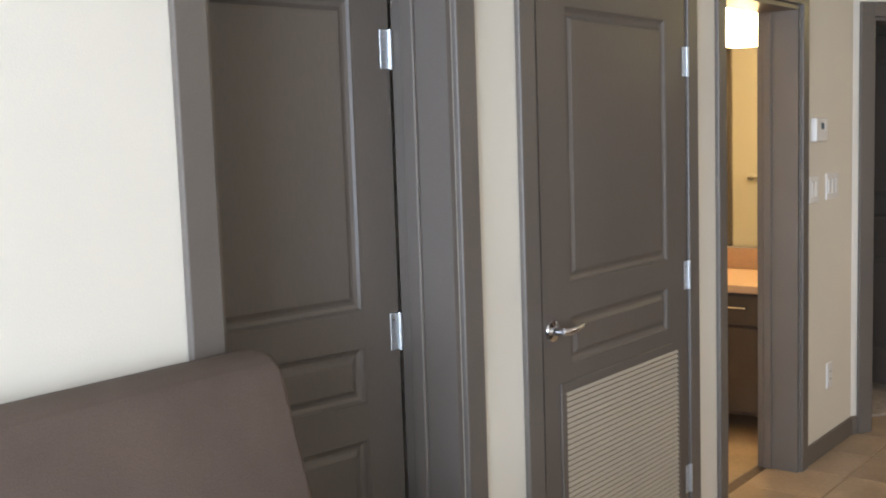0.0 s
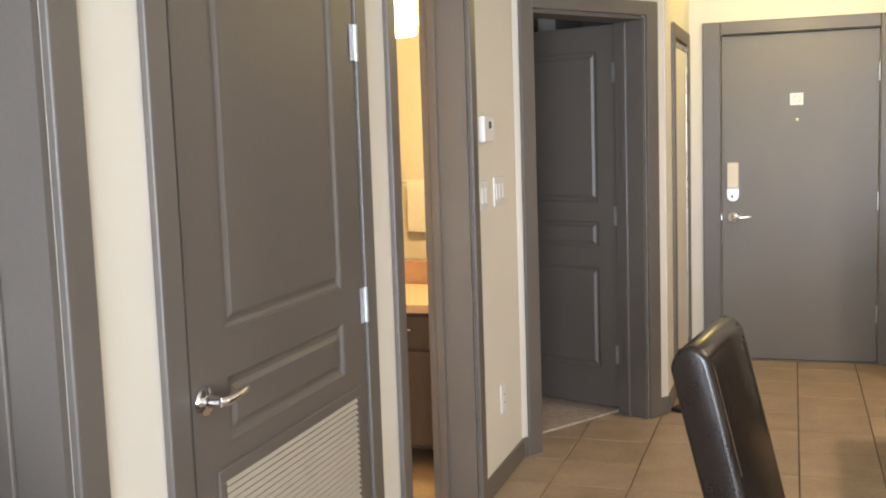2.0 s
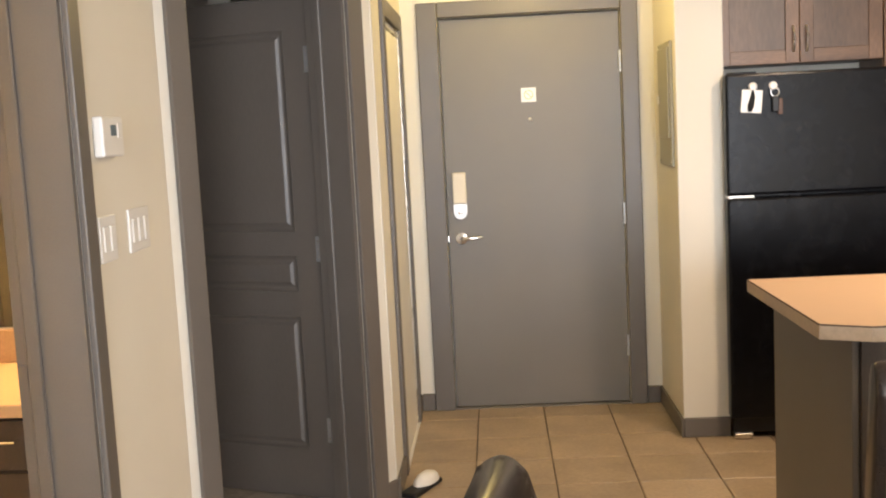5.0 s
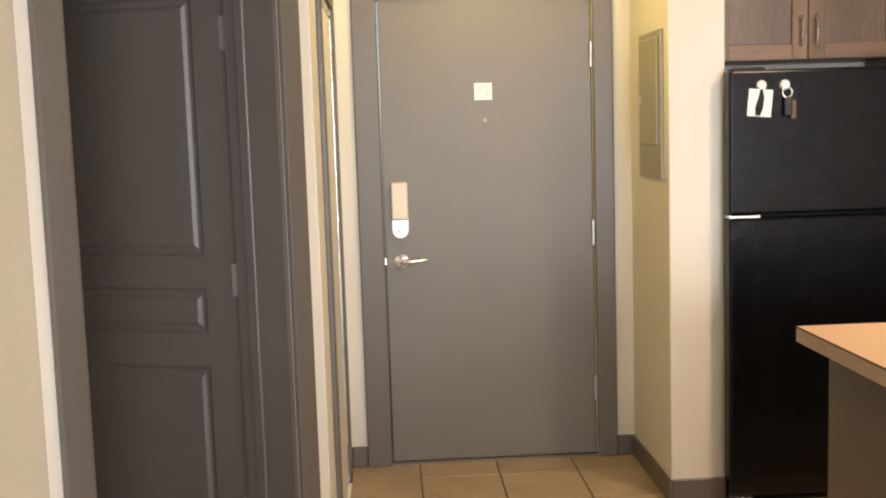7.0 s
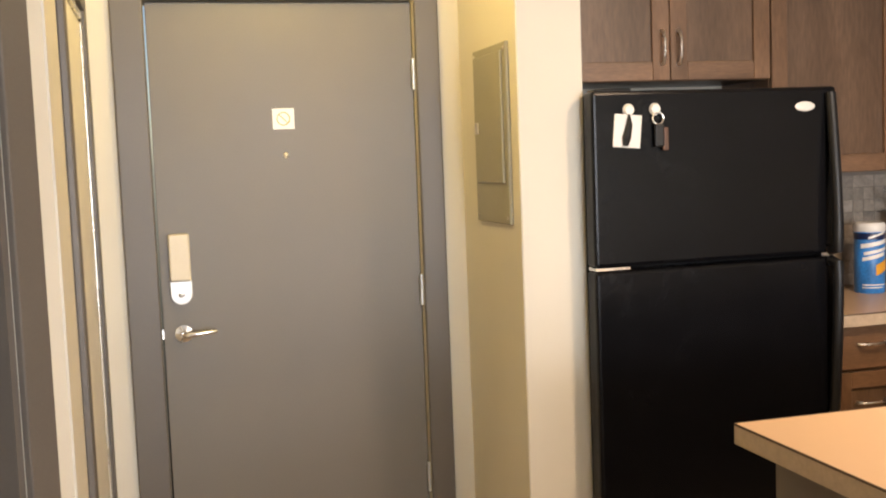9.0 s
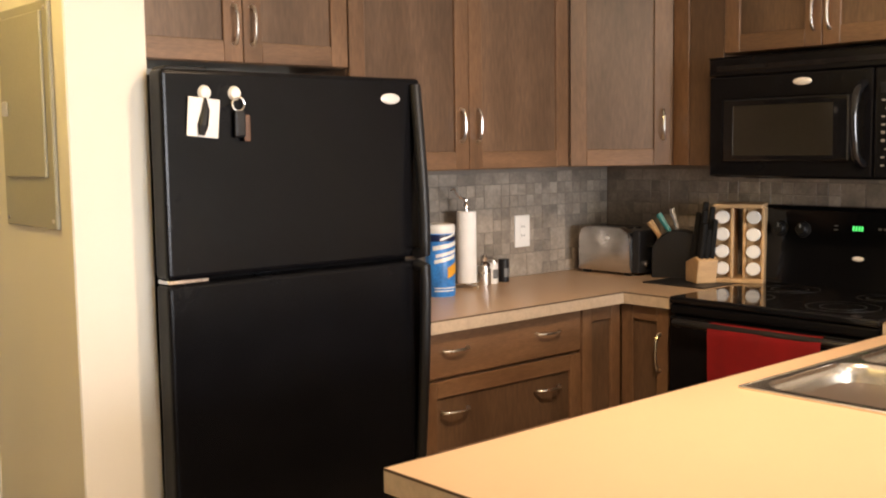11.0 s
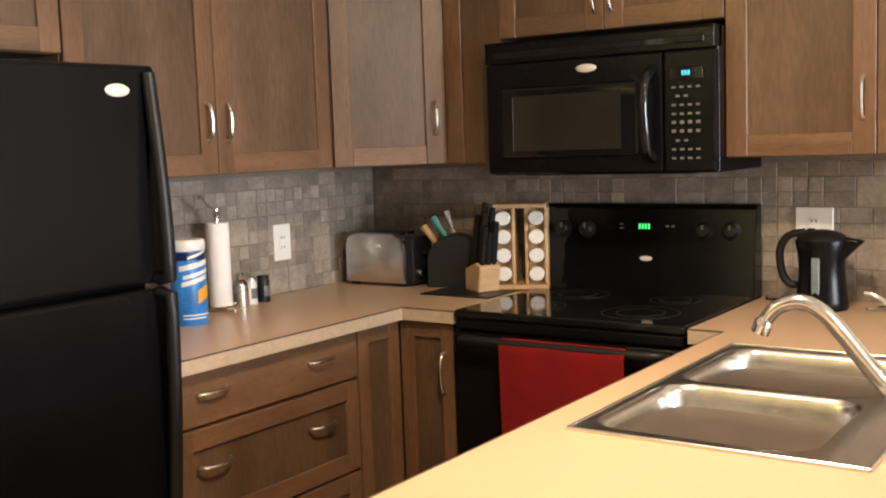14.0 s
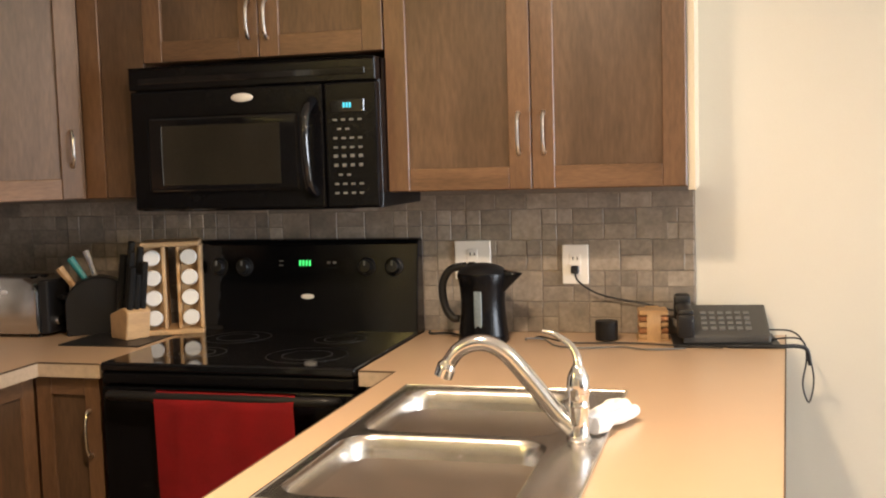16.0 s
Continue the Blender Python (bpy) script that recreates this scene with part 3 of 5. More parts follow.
part("casing_head", box(-0.325, 0.325, 0, 0.0185, 2.035, 2.11, 0.004, 2), TRIM, wc)
d = panel_door("door_6", pose(-2.665, 3.556, 0, 0, 0, 180), 0.64, 2.03, "closed taupe panel door inside the bathroom", th=0.014)
lever(d, 0.07, 0, 0.85, 1)


# ---- living area: sofa and chairs ----
sf = thing("sofa", pose(-1.0, 0.30, 0), "brown microfibre sofa with its back to the wall", "sofa")


def cushion(x0, x1, y0, y1, z0, z1, r):
    return box(x0, x1, y0, y1, z0, z1, r, 4)


bk = prism([(0.0, 0.06), (0.0, 1.112), (0.03, 1.128), (0.10, 1.123), (0.13, 1.092), (0.27, 0.60), (0.31, 0.06)], -1.06, 1.03, 0.022, 3)
b = part("backrest", bk, SOFAM, sf, smooth=True)
b.matrix_local = Matrix(((1, 0, 0, 0), (0, 0, 1, 0), (0, 1, 0, 0), (0, 0, 0, 1)))
part("seat_base", cushion(0.30, 0.92, -0.86, 0.82, 0.10, 0.32, 0.03), SOFAM, sf, smooth=True)
for a, c in ((-0.84, -0.005), (0.005, 0.80)):
    part("seat_cushion", cushion(0.30, 0.94, a, c, 0.32, 0.48, 0.05), SOFAM, sf, smooth=True)
for y in (-1.06, 0.82):
    part("armrest", cushion(0.10, 0.95, y, y + 0.20, 0.08, 0.62, 0.06), SOFAM, sf, smooth=True)
for x in (0.08, 0.86):
    for y in (-0.98, 0.98):
        part("leg", lathe([(0, 0), (0.02, 0), (0.028, 0.10), (0, 0.10)], 12, pose(x, y, 0)), DARKW, sf)


def parsons_chair(m, label):
    """A high-backed leather dining chair: faces +x, back edge at x = 0."""
    t = thing("dining_chair", m, label, "chair", "leather dining chairs")
    w = 0.225
    prof = [(0.13, 0.40), (0.06, 0.70), (0.004, 0.945), (-0.002, 0.99), (0.014, 1.03), (0.048, 1.048), (0.082, 1.028), (0.102, 0.975), (0.165, 0.70), (0.23, 0.40)]
    fine = [(p.x, p.y) for p in smooth_path(prof, 4)]
    back = prism(fine, -w, w)
    rims = [e for e in back.edges if e.calc_face_angle(0) > 1.0]
    bmesh.ops.bevel(back, geom=rims, offset=0.016, segments=3, affect="EDGES", profile=0.5, clamp_overlap=True)
    b = part("backrest", back, LEATHER, t, smooth=True)
    b.matrix_local = Matrix(((1, 0, 0, 0), (0, 0, 1, 0), (0, 1, 0, 0), (0, 0, 0, 1)))
    for y in (-w + 0.028, w - 0.028):
        part("piping", tube([(prof[k][0] - 0.001, y, prof[k][1]) for k in range(0, 5)] + [(prof[k][0], y, prof[k][1] + 0.001) for k in range(5, 9)], 0.0025, 6), SEAMT, t, "brown piped seam")
    part("seat", box(0.06, 0.50, -w, w, 0.40, 0.49, 0.025, 3), LEATHER, t, smooth=True)
    part("apron", box(0.10, 0.48, -w + 0.01, w - 0.01, 0.33, 0.41, 0.006), LEATHER, t)
    for x, dx in ((0.12, -0.05), (0.46, 0.0)):
        for y in (-w + 0.03, w - 0.03):
            part("leg", tube([(x + dx, y, 0.0), (x, y, 0.36)], [0.016, 0.024], 4), DARKW, t)
    return t


ch = parsons_chair(pose(-0.088, 3.40, 0, 0, 0, -8) @ Matrix.Diagonal((1, 1, 0.925, 1)), "black-brown leather high-backed dining chair with piped seams")
c2 = copy_thing(ch, pose(0.965, 4.05, 0, 0, 0, 80))
dt = thing("dining_table", pose(0.395, 3.512, 0), "dark brown wooden dining table with square legs", "table")
part("tabletop", box(0, 0.80, -1.20, 0, 0.722, 0.75, 0.004, 2), TABLEM, dt)
part("apron", join(box(0.05, 0.75, -1.15, -1.13, 0.64, 0.7215), box(0.05, 0.75, -0.07, -0.05, 0.64, 0.7215), box(0.05, 0.07, -1.13, -0.07, 0.64, 0.7215), box(0.73, 0.75, -1.13, -0.07, 0.64, 0.7215)), TABLEM, dt)
for x in (0.04, 0.70):
    for y in (-1.16, -0.10):
        part("leg", box(x, x + 0.06, y, y + 0.06, 0, 0.7215, 0.004), TABLEM, dt)
sh = thing("slipper", pose(-0.365, 6.20, 0, 0, 0, -25), "white and black slipper on the tiled floor", "slipper")
part("sole", box(-0.04, 0.04, -0.12, 0.12, 0, 0.022, 0.01, 2), BLACKP, sh)
up = bmesh.new()
bmesh.ops.create_uvsphere(up, u_segments=16, v_segments=8, radius=1, matrix=pose(0, 0.045, 0.02) @ Matrix.Diagonal((0.043, 0.085, 0.045, 1)))
bmesh.ops.bisect_plane(up, geom=up.verts[:] + up.edges[:] + up.faces[:], plane_co=(0, 0, 0.021), plane_no=(0, 0, -1), clear_outer=True)
part("upper", up, WHITE, sh, "white strap", True)


# ---- kitchen cabinets ----
def pull(parent, x, y, z, vertical=True, h=0.11, out=0.022):
    """A bow handle on a front that looks to -y."""
    pts = [(-h / 2, 0), (-h / 2 + 0.004, out * 0.55), (-h * 0.28, out), (0, out * 1.12), (h * 0.28, out), (h / 2 - 0.004, out * 0.55), (h / 2, 0)]
    path = smooth_path([(x, y - o, z + a) if vertical else (x + a, y - o, z) for a, o in pts], 4)
    n = len(path)
    return part("handle", tube(path, [0.0065 - 0.0022 * math.sin(math.pi * k / (n - 1)) for k in range(n)], 8), NICKEL, parent, "brushed nickel bow handle", True)


def shaker(parent, x0, x1, z0, z1, y=0.0, handle=None, vertical=True, st=0.062, name="door"):
    """A framed door or drawer front, 20 mm thick, that looks to -y."""
    d = part(name, box(x0 + 0.003, x1 - 0.003, y - 0.010, y, z0 + 0.003, z1 - 0.003), WOODP, parent)
    for a, c in ((x0, x0 + st), (x1 - st, x1)):
        part("stile", box(a, c, y - 0.020, y - 0.0005, z0, z1, 0.002), WOOD, d)
    for a, c in ((z1 - st, z1), (z0, z0 + st)):
        part("rail", box(x0 + st, x1 - st, y - 0.0196, y - 0.0005, a, c, 0.002), WOODH, d)
    if handle:
        pull(d, handle[0], y - 0.020, handle[1], vertical)
    return d


ZU, ZT = 1.365, 2.13


def upper(m, w, depth, doors, label, z0=ZU, z1=ZT):
    c = thing("upper_cabinet", m, label, "kitchen cabinet", "wall cabinets")
    part("body", box(0, w, 0.021, depth, z0, z1, 0.001), WOOD, c)
    for x0, x1, hx in doors:
        shaker(c, x0 + 0.0015, x1 - 0.0015, z0 + 0.002, z1 - 0.002, 0.0205, (hx, z0 + (0.155 if z1 - z0 > 0.5 else 0.11)) if hx is not None else None)
    return c


YF = 6.965
upper(pose(1.035, YF, 0), 0.755, YN - YF, ((0, 0.38, 0.35), (0.38, 0.755, 0.41)), "brown maple cabinet above the refrigerator", 1.695)
upper(pose(1.793, YF, 0), 1.02, YN - YF, ((0, 0.51, 0.472), (0.51, 1.02, 0.548)), "brown maple two-door wall cabinet")
cc = thing("corner_cabinet", pose(2.815, YF, 0), "brown maple diagonal corner wall cabinet", "kitchen cabinet", "wall cabinets")
part("body", prism([(0.012, 0.016), (0.290, -0.262), (0.31, -0.262), (XE - 2.815, -0.262), (XE - 2.815, YN - YF), (0.012, YN - YF)], ZU, ZT), WOOD, cc)
cd = shaker(cc, 0.0, 0.375, ZU + 0.002, ZT - 0.002, 0.0, None)
pull(cd, 0.347, -0.02, ZU + 0.155)
cd.matrix_local = pose(0.014, 0.006, 0, 0, 0, -45)
XF = 3.105
E90 = pose(0, 0, 0, 0, 0, -90)
fl = thing("filler_cabinet", pose(XF, 6.70, 0, 0, 0, -90), "narrow brown maple filler panel beside the microwave", "kitchen cabinet", "wall cabinets")
part("body", box(0, 0.218, 0.021, XE - XF, ZU, ZT), WOOD, fl)
part("stile", box(0.0, 0.07, 0.0, 0.0205, ZU, ZT, 0.002), WOOD, fl)
part("stile", box(0.072, 0.218, 0.004, 0.0205, ZU, ZT, 0.002), WOODP, fl)
upper(pose(XF, 6.48, 0, 0, 0, -90), 0.76, XE - XF, ((0, 0.38, 0.352), (0.38, 0.76, 0.408)), "brown maple cabinet above the microwave", 1.765)
upper(pose(XF, 5.718, 0, 0, 0, -90), 0.83, XE - XF, ((0, 0.415, 0.38), (0.415, 0.83, 0.45)), "brown maple two-door wall cabinet beside the microwave")
setting("trim", join(box(XF + 0.022, XE, 4.868, 4.887, ZU - 0.01, ZT)), CREAMP, "pale end panel of the wall cabinet", "end panel")

bn = thing("base_cabinet", pose(1.86, 6.71, 0), "brown maple drawer base cabinet", "kitchen cabinet", "base cabinets")
part("body", box(0, 0.735, 0.021, YN - 6.71, 0.10, 0.875), WOOD, bn)
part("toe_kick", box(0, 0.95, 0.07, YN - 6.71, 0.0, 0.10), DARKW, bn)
d = part("drawer_front", box(0.003, 0.732, 0.0, 0.0205, 0.725, 0.868, 0.003), WOODH, bn)
for x in (0.13, 0.56):
    pull(d, x, 0.0, 0.81, False)
for z0, z1 in ((0.435, 0.715), (0.12, 0.425)):
    d = shaker(bn, 0.003, 0.732, z0, z1, 0.0205, None, st=0.055, name="drawer_front")
    for x in (0.13, 0.56):
        pull(d, x, 0.0, z1 - 0.10, False)
bcn = thing("corner_base_cabinet", pose(2.60, 6.71, 0), "brown maple corner base cabinet with folding doors", "kitchen cabinet", "base cabinets")
part("body", join(box(0, 0.84, 0.021, YN - 6.71, 0.10, 0.875), box(0.231, 0.84, -0.215, 0.021, 0.10, 0.875)), WOOD, bcn)
shaker(bcn, 0.002, 0.208, 0.12, 0.868, 0.0205, None, st=0.05)
e = shaker(bcn, 0.002, 0.21, 0.12, 0.868, 0.0, None, st=0.05)
pull(e, 0.175, -0.02, 0.71, h=0.13)
e.matrix_local = pose(0.231, -0.002, 0, 0, 0, -90)
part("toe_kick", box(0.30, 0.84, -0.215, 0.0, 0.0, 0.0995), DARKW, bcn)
be = thing("base_cabinet", pose(2.83, 5.712, 0), "dark brown base cabinet beside the stove", "kitchen cabinet", "base cabinets")
part("body", box(0, XE - 2.83, -0.14, -0.002, 0.0, 0.875, 0.002), DARKW, be)

pn = thing("peninsula", pose(0.93, 4.80, 0), "dark taupe peninsula base under a beige counter", "kitchen island")
part("end_panel", box(0, 0.02, 0, 0.80, 0, 0.875, 0.002), TRIM, pn)
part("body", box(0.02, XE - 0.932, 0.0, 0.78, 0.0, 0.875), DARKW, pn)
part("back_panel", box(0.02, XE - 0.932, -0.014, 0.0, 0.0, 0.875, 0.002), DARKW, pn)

# worktops
SX0, SX1, SY0, SY1 = 1.782, 2.598, 5.015, 5.52
pt = thing("worktop", pose(0, 0, 0), "beige laminate worktop with clipped corner and sink", "countertop")
zt0 = TOP - 0.04
slab = join(prism([(0.847, 4.80), (0.965, 4.742), (SX0, 4.703), (SX0, 5.61), (0.847, 5.61)], zt0, TOP),
            prism([(SX0, 4.703), (SX1, 4.667), (SX1, SY0), (SX0, SY0)], zt0, TOP), box(SX0, SX1, SY1, 5.61, zt0, TOP),
            prism([(SX1, 4.667), (XE, 4.628), (XE, 5.712), (2.79, 5.712), (2.79, 5.61), (SX1, 5.61)], zt0, TOP))
part("surface", slab, LAM, pt)


def edge_band(pts, parent, closed=False):
    """Lighter edge strips with a thin dark seam at their upper rim."""
    for (x0, y0), (x1, y1) in zip(pts, pts[1:]):
        d = Vector((x1 - x0, y1 - y0, 0))
        ang = math.degrees(math.atan2(d.y, d.x))
        o = part("edge_strip", box(0, d.length, -0.003, 0.0, zt0 - 0.001, TOP - 0.002), EDGE, parent)
        o.matrix_local = pose(x0, y0, 0, 0, 0, ang)
        o = part("seam", box(0, d.length, -0.0034, 0.0, TOP - 0.0035, TOP + 0.0006), SEAM, parent)
        o.matrix_local = pose(x0, y0, 0, 0, 0, ang)


edge_band([(2.79, 5.712), (2.79, 5.61), (0.847, 5.61), (0.847, 4.80), (0.965, 4.742), (XE, 4.628)], pt)
nt_ = thing("worktop", pose(0, 0, 0), "beige laminate corner worktop along the slate backsplash", "countertop")
part("surface", prism([(1.864, 6.68), (2.79, 6.68), (2.79, 6.478), (XE, 6.478), (XE, YN), (1.864, YN)], zt0, TOP), LAM, nt_)
edge_band([(1.864, 6.68), (2.79, 6.68), (2.79, 6.478)], nt_)

# ---- sink and tap ----
sk = thing("kitchen_sink", pose((SX0 + SX1) / 2, (SY0 + SY1) / 2, TOP), "stainless steel double bowl sink set in the counter", "sink")
hx, hy = 0.43, 0.26


def bowl(cx, cy, wx, wy, depth):
    """A rounded basin with sloping sides, open at the top."""
    bm = bmesh.new()

    def ring(ax, ay, r, z):
        out = []
        for qx, qy, a0 in ((1, 1, 0), (-1, 1, 90), (-1, -1, 180), (1, -1, 270)):
            for k in range(7):
                a = radians(a0 + 15 * k)
                out.append(bm.verts.new((cx + qx * (ax - r) + r * math.cos(a), cy + qy * (ay - r) + r * math.sin(a), z)))
        return out
    rings = [ring(wx + 0.008, wy + 0.008, 0.068, 0.0045), ring(wx, wy, 0.06, 0.001), ring(wx - 0.005, wy - 0.005, 0.058, -0.008), ring(wx - 0.009, wy - 0.009, 0.055, -0.025), ring(wx - 0.016, wy - 0.016, 0.055, -depth + 0.05),
             ring(wx - 0.03, wy - 0.03, 0.055, -depth + 0.015), ring(wx - 0.06, wy - 0.06, 0.05, -depth)]
    for a, b in zip(rings, rings[1:]):
        for k in range(28):
            bm.faces.new((a[k], b[k], b[(k + 1) % 28], a[(k + 1) % 28]))
    bm.faces.new(rings[-1])
    return bm


BX, BYC, BW, BH = 0.205, 0.038, 0.190, 0.198
part("bowl", bowl(-BX, BYC, BW, BH, 0.19), STEEL, sk, smooth=True)
part("bowl", bowl(BX, BYC, BW, BH, 0.19), STEEL, sk, smooth=True)
rim = bmesh.new()
for a, b, c, d in ((-hx, hx, -hy, BYC - BH - 0.004), (-hx, hx, BYC + BH + 0.004, hy), (-hx, -BX - BW - 0.004, BYC - BH - 0.004, BYC + BH + 0.004), (BX + BW + 0.004, hx, BYC - BH - 0.004, BYC + BH + 0.004), (-BX + BW + 0.004, BX - BW - 0.004, BYC - BH - 0.004, BYC + BH + 0.004)):
    bx(rim, a, b, c, d, 0.0005, 0.0045)
for sx in (-1, 1):
    for qx in (-1, 1):
        for qy in (-1, 1):
            ax, ay = sx * BX + qx * (BW + 0.005), BYC + qy * (BH + 0.005)
            vs = [rim.verts.new((ax, ay, 0.0044))] + [rim.verts.new((ax - qx * 0.068 + qx * 0.068 * math.cos(t), ay - qy * 0.068 + qy * 0.068 * math.sin(t), 0.0044)) for t in [math.pi / 2 * k / 6 for k in range(7)]]
            rim.faces.new(vs)
bmesh.ops.recalc_face_normals(rim, faces=rim.faces[:])
part("rim", rim, STEEL, sk)
part("rim_bead", join(*[tube(p, 0.004, 8) for p in ([(-hx, -hy, 0.003), (hx, -hy, 0.003), (hx, hy, 0.003), (-hx, hy, 0.003), (-hx, -hy, 0.003)],)]), STEEL, sk, "rolled steel edge", True)
for x in (-BX, BX):
    part("drain", lathe([(0, 0.002), (0.02, 0.003), (0.042, 0.005), (0.045, 0.001)], 20, pose(x, BYC, -0.189)), CHROME, sk, "", True)
fa = thing("kitchen_faucet", pose(2.195, 5.055, TOP + 0.0045) @ Matrix.Scale(0.73, 4), "chrome kitchen faucet with swept spout and lever", "faucet")
part("base", lathe([(0, 0), (0.032, 0), (0.034, 0.004), (0.030, 0.010), (0.027, 0.014), (0.027, 0.085), (0.029, 0.088), (0.029, 0.094), (0.027, 0.097), (0.027, 0.115), (0.030, 0.119), (0.030, 0.125)], 28), CHROME, fa, smooth=True)
part("lever_cap", lathe([(0.029, 0.125), (0.031, 0.14), (0.028, 0.165), (0.018, 0.188), (0.010, 0.20), (0, 0.203)], 28), CHROME, fa, smooth=True)
lv = smooth_path([(0.0, 0, 0.188), (0.008, 0.002, 0.215), (0.022, 0.022, 0.245), (0.03, 0.065, 0.272), (0.034, 0.095, 0.278)], 5)
part("lever", tube(lv, [0.013 - 0.007 * k / (len(lv) - 1) for k in range(len(lv))], 10), CHROME, fa, smooth=True)
spp = smooth_path([(0, 0.015, 0.03), (-0.004, 0.06, 0.075), (-0.012, 0.13, 0.165), (-0.02, 0.19, 0.232), (-0.026, 0.245, 0.255), (-0.032, 0.30, 0.240), (-0.036, 0.335, 0.20), (-0.038, 0.35, 0.165)], 5)
n_ = len(spp)
part("spout", tube(spp, [0.025 - 0.006 * k / n_ + (0.006 if k > n_ - 6 else 0) for k in range(n_)], 14), CHROME, fa, smooth=True)
dc = thing("dish_cloth", pose(2.305, 5.015, TOP + 0.004, 0, 0, -20) @ Matrix.Scale(0.75, 4), "rolled white dish cloth beside the faucet", "cloth")
cl_ = bmesh.new()
for k, (r, z, y) in enumerate(((0.028, 0.028, 0), (0.022, 0.036, 0.018), (0.022, 0.024, -0.024))):
    tube([(-0.11 + 0.22 * q / 12, y + 0.006 * math.sin(q * 1.3 + k), z + 0.003 * math.sin(q * 0.9 + k)) for q in range(13)], [r * (0.86 + 0.14 * math.sin(q * 0.7 + k)) for q in range(13)], 12, cl_)
part("cloth_roll", cl_, PAPER, dc, smooth=True)

# ---- refrigerator ----
FX0, FX1, FY = 1.018, 1.858, 6.70
rf = thing("refrigerator", pose(FX0, FY, 0), "black top-freezer refrigerator with textured doors", "refrigerator")
W_ = FX1 - FX0
part("body", box(0.048, W_ - 0.004, 0.075, YN - FY - 0.01, 0.03, 1.645, 0.004), BLACK, rf)
part("grille", box(0.02, W_ - 0.02, 0.045, 0.075, 0.03, 0.10, 0.003), BLACKP, rf)
fd = part("freezer_door", box(0, W_, 0.0, 0.072, 1.118, 1.650, 0.012, 3), BLACK, rf)
dd = part("fridge_door", box(0, W_, 0.0, 0.072, 0.105, 1.105, 0.012, 3), BLACK, rf)


def long_handle(parent, x, z0, z1, flare_top):
    path = [(x, -0.004, z0)] + [(x, -0.008 - 0.036 * math.cos(k / 14 * math.pi / 2), z0 + (0.012 + 0.988 * k / 14) * (z1 - z0)) for k in range(15)]
    bm = tube(path, [0.017] * len(path), 10)
    return part("handle", bm, BLACKP, parent, "black moulded handle", True)


long_handle(fd, W_ - 0.028, 1.128, 1.63, True)
long_handle(dd, W_ - 0.028, 1.095, 0.48, False)
part("hinge_cover", box(0.004, 0.12, 0.01, 0.066, 1.1055, 1.1175, 0.002), CHROME, rf, "chrome middle hinge")
part("hinge_cover", box(0.02, 0.14, 0.02, 0.09, 1.645, 1.658, 0.004), BLACKP, rf)
part("foot", box(0.02, 0.10, 0.02, 0.07, 0.006, 0.03, 0.003), NICKEL, rf)
part("foot", box(W_ - 0.1, W_ - 0.02, 0.02, 0.07, 0.0, 0.03, 0.003), NICKEL, rf)


def badge(parent, m, a, b):
    o = part("badge", lathe([(0, 0.004), (0.8, 0.0035), (0.95, 0.002), (1, 0)], 28, Matrix.Diagonal((a, b, 1, 1))), BADGE, parent, "plain oval metal badge", True)
    o.matrix_local = m
    return o


badge(fd, pose(W_ - 0.115, 0.0, 1.588, 90), 0.036, 0.016)
for x, name in ((0.118, "note_magnet"), (0.205, "keys_magnet")):
    mg = thing("fridge_magnet", pose(FX0 + x, FY - 0.001, 1.592), "round white magnet hook on the refrigerator", "magnet", "fridge magnets")
    part("disc", lathe([(0, 0.012), (0.014, 0.010), (0.019, 0)], 18, pose(0, 0, 0, 90)), WHITE, mg, smooth=True)
nc = thing("key_card", pose(FX0 + 0.115, FY - 0.004, 1.578, 0, 5, 0), "white card with a dark clip hanging on the refrigerator", "card")
part("card", box(-0.045, 0.045, -0.004, 0, -0.10, 0.0, 0.0019), WHITE, nc)
part("clip", tube([(0.0, -0.008, 0.0), (0.002, -0.010, -0.03), (-0.004, -0.010, -0.07), (-0.006, -0.009, -0.095)], [0.003, 0.010, 0.014, 0.008], 8), BLACKP, nc, "dark key fob")
ky = thing("key_bunch", pose(FX0 + 0.21, FY - 0.004, 1.582), "bunch of dark keys hanging from a magnet hook", "keys")
part("ring", tube([(0.018 * math.cos(a), -0.008, -0.018 + 0.018 * math.sin(a)) for a in [2 * math.pi * k / 16 for k in range(17)]], 0.0025, 6), NICKEL, ky)
part("fob", box(-0.014, 0.018, -0.016, -0.002, -0.105, -0.035, 0.006, 2), BLACKP, ky)
part("key", box(0.012, 0.032, -0.012, -0.009, -0.115, -0.045, 0.003), MAROON, ky, "dark brown key fob")
pf = thing("paper_sheet", pose(FX0 + 0.4, FY + 0.12, 1.6455), "loose papers lying on top of the refrigerator", "paper")
part("sheet", box(-0.10, 0.10, -0.08, 0.12, 0, 0.005, 0.001), PAPER, pf)

# ---- stove ----
st = thing("electric_range", pose(2.775, 6.47, 0, 0, 0, -90), "black electric range with glass cooktop and a red towel", "stove")
SW, SD = 0.752, XE - 2.775 - 0.012
part("body", box(0.004, SW - 0.004, 0.03, SD, 0.09, 0.895, 0.003), BLACK, st)
part("kick_drawer", box(0.006, SW - 0.006, 0.012, 0.05, 0.10, 0.27, 0.006, 2), BLACK, st)
part("oven_door", box(0.004, SW - 0.004, 0.0, 0.045, 0.285, 0.855, 0.006, 2), BLACK, st)
part("oven_window", box(0.16, SW - 0.16, -0.002, 0.004, 0.40, 0.66, 0.002), GLOSS, st)
part("control_lip", box(0.002, SW - 0.002, 0.004, 0.06, 0.86, 0.896, 0.008, 3), BLACK, st)
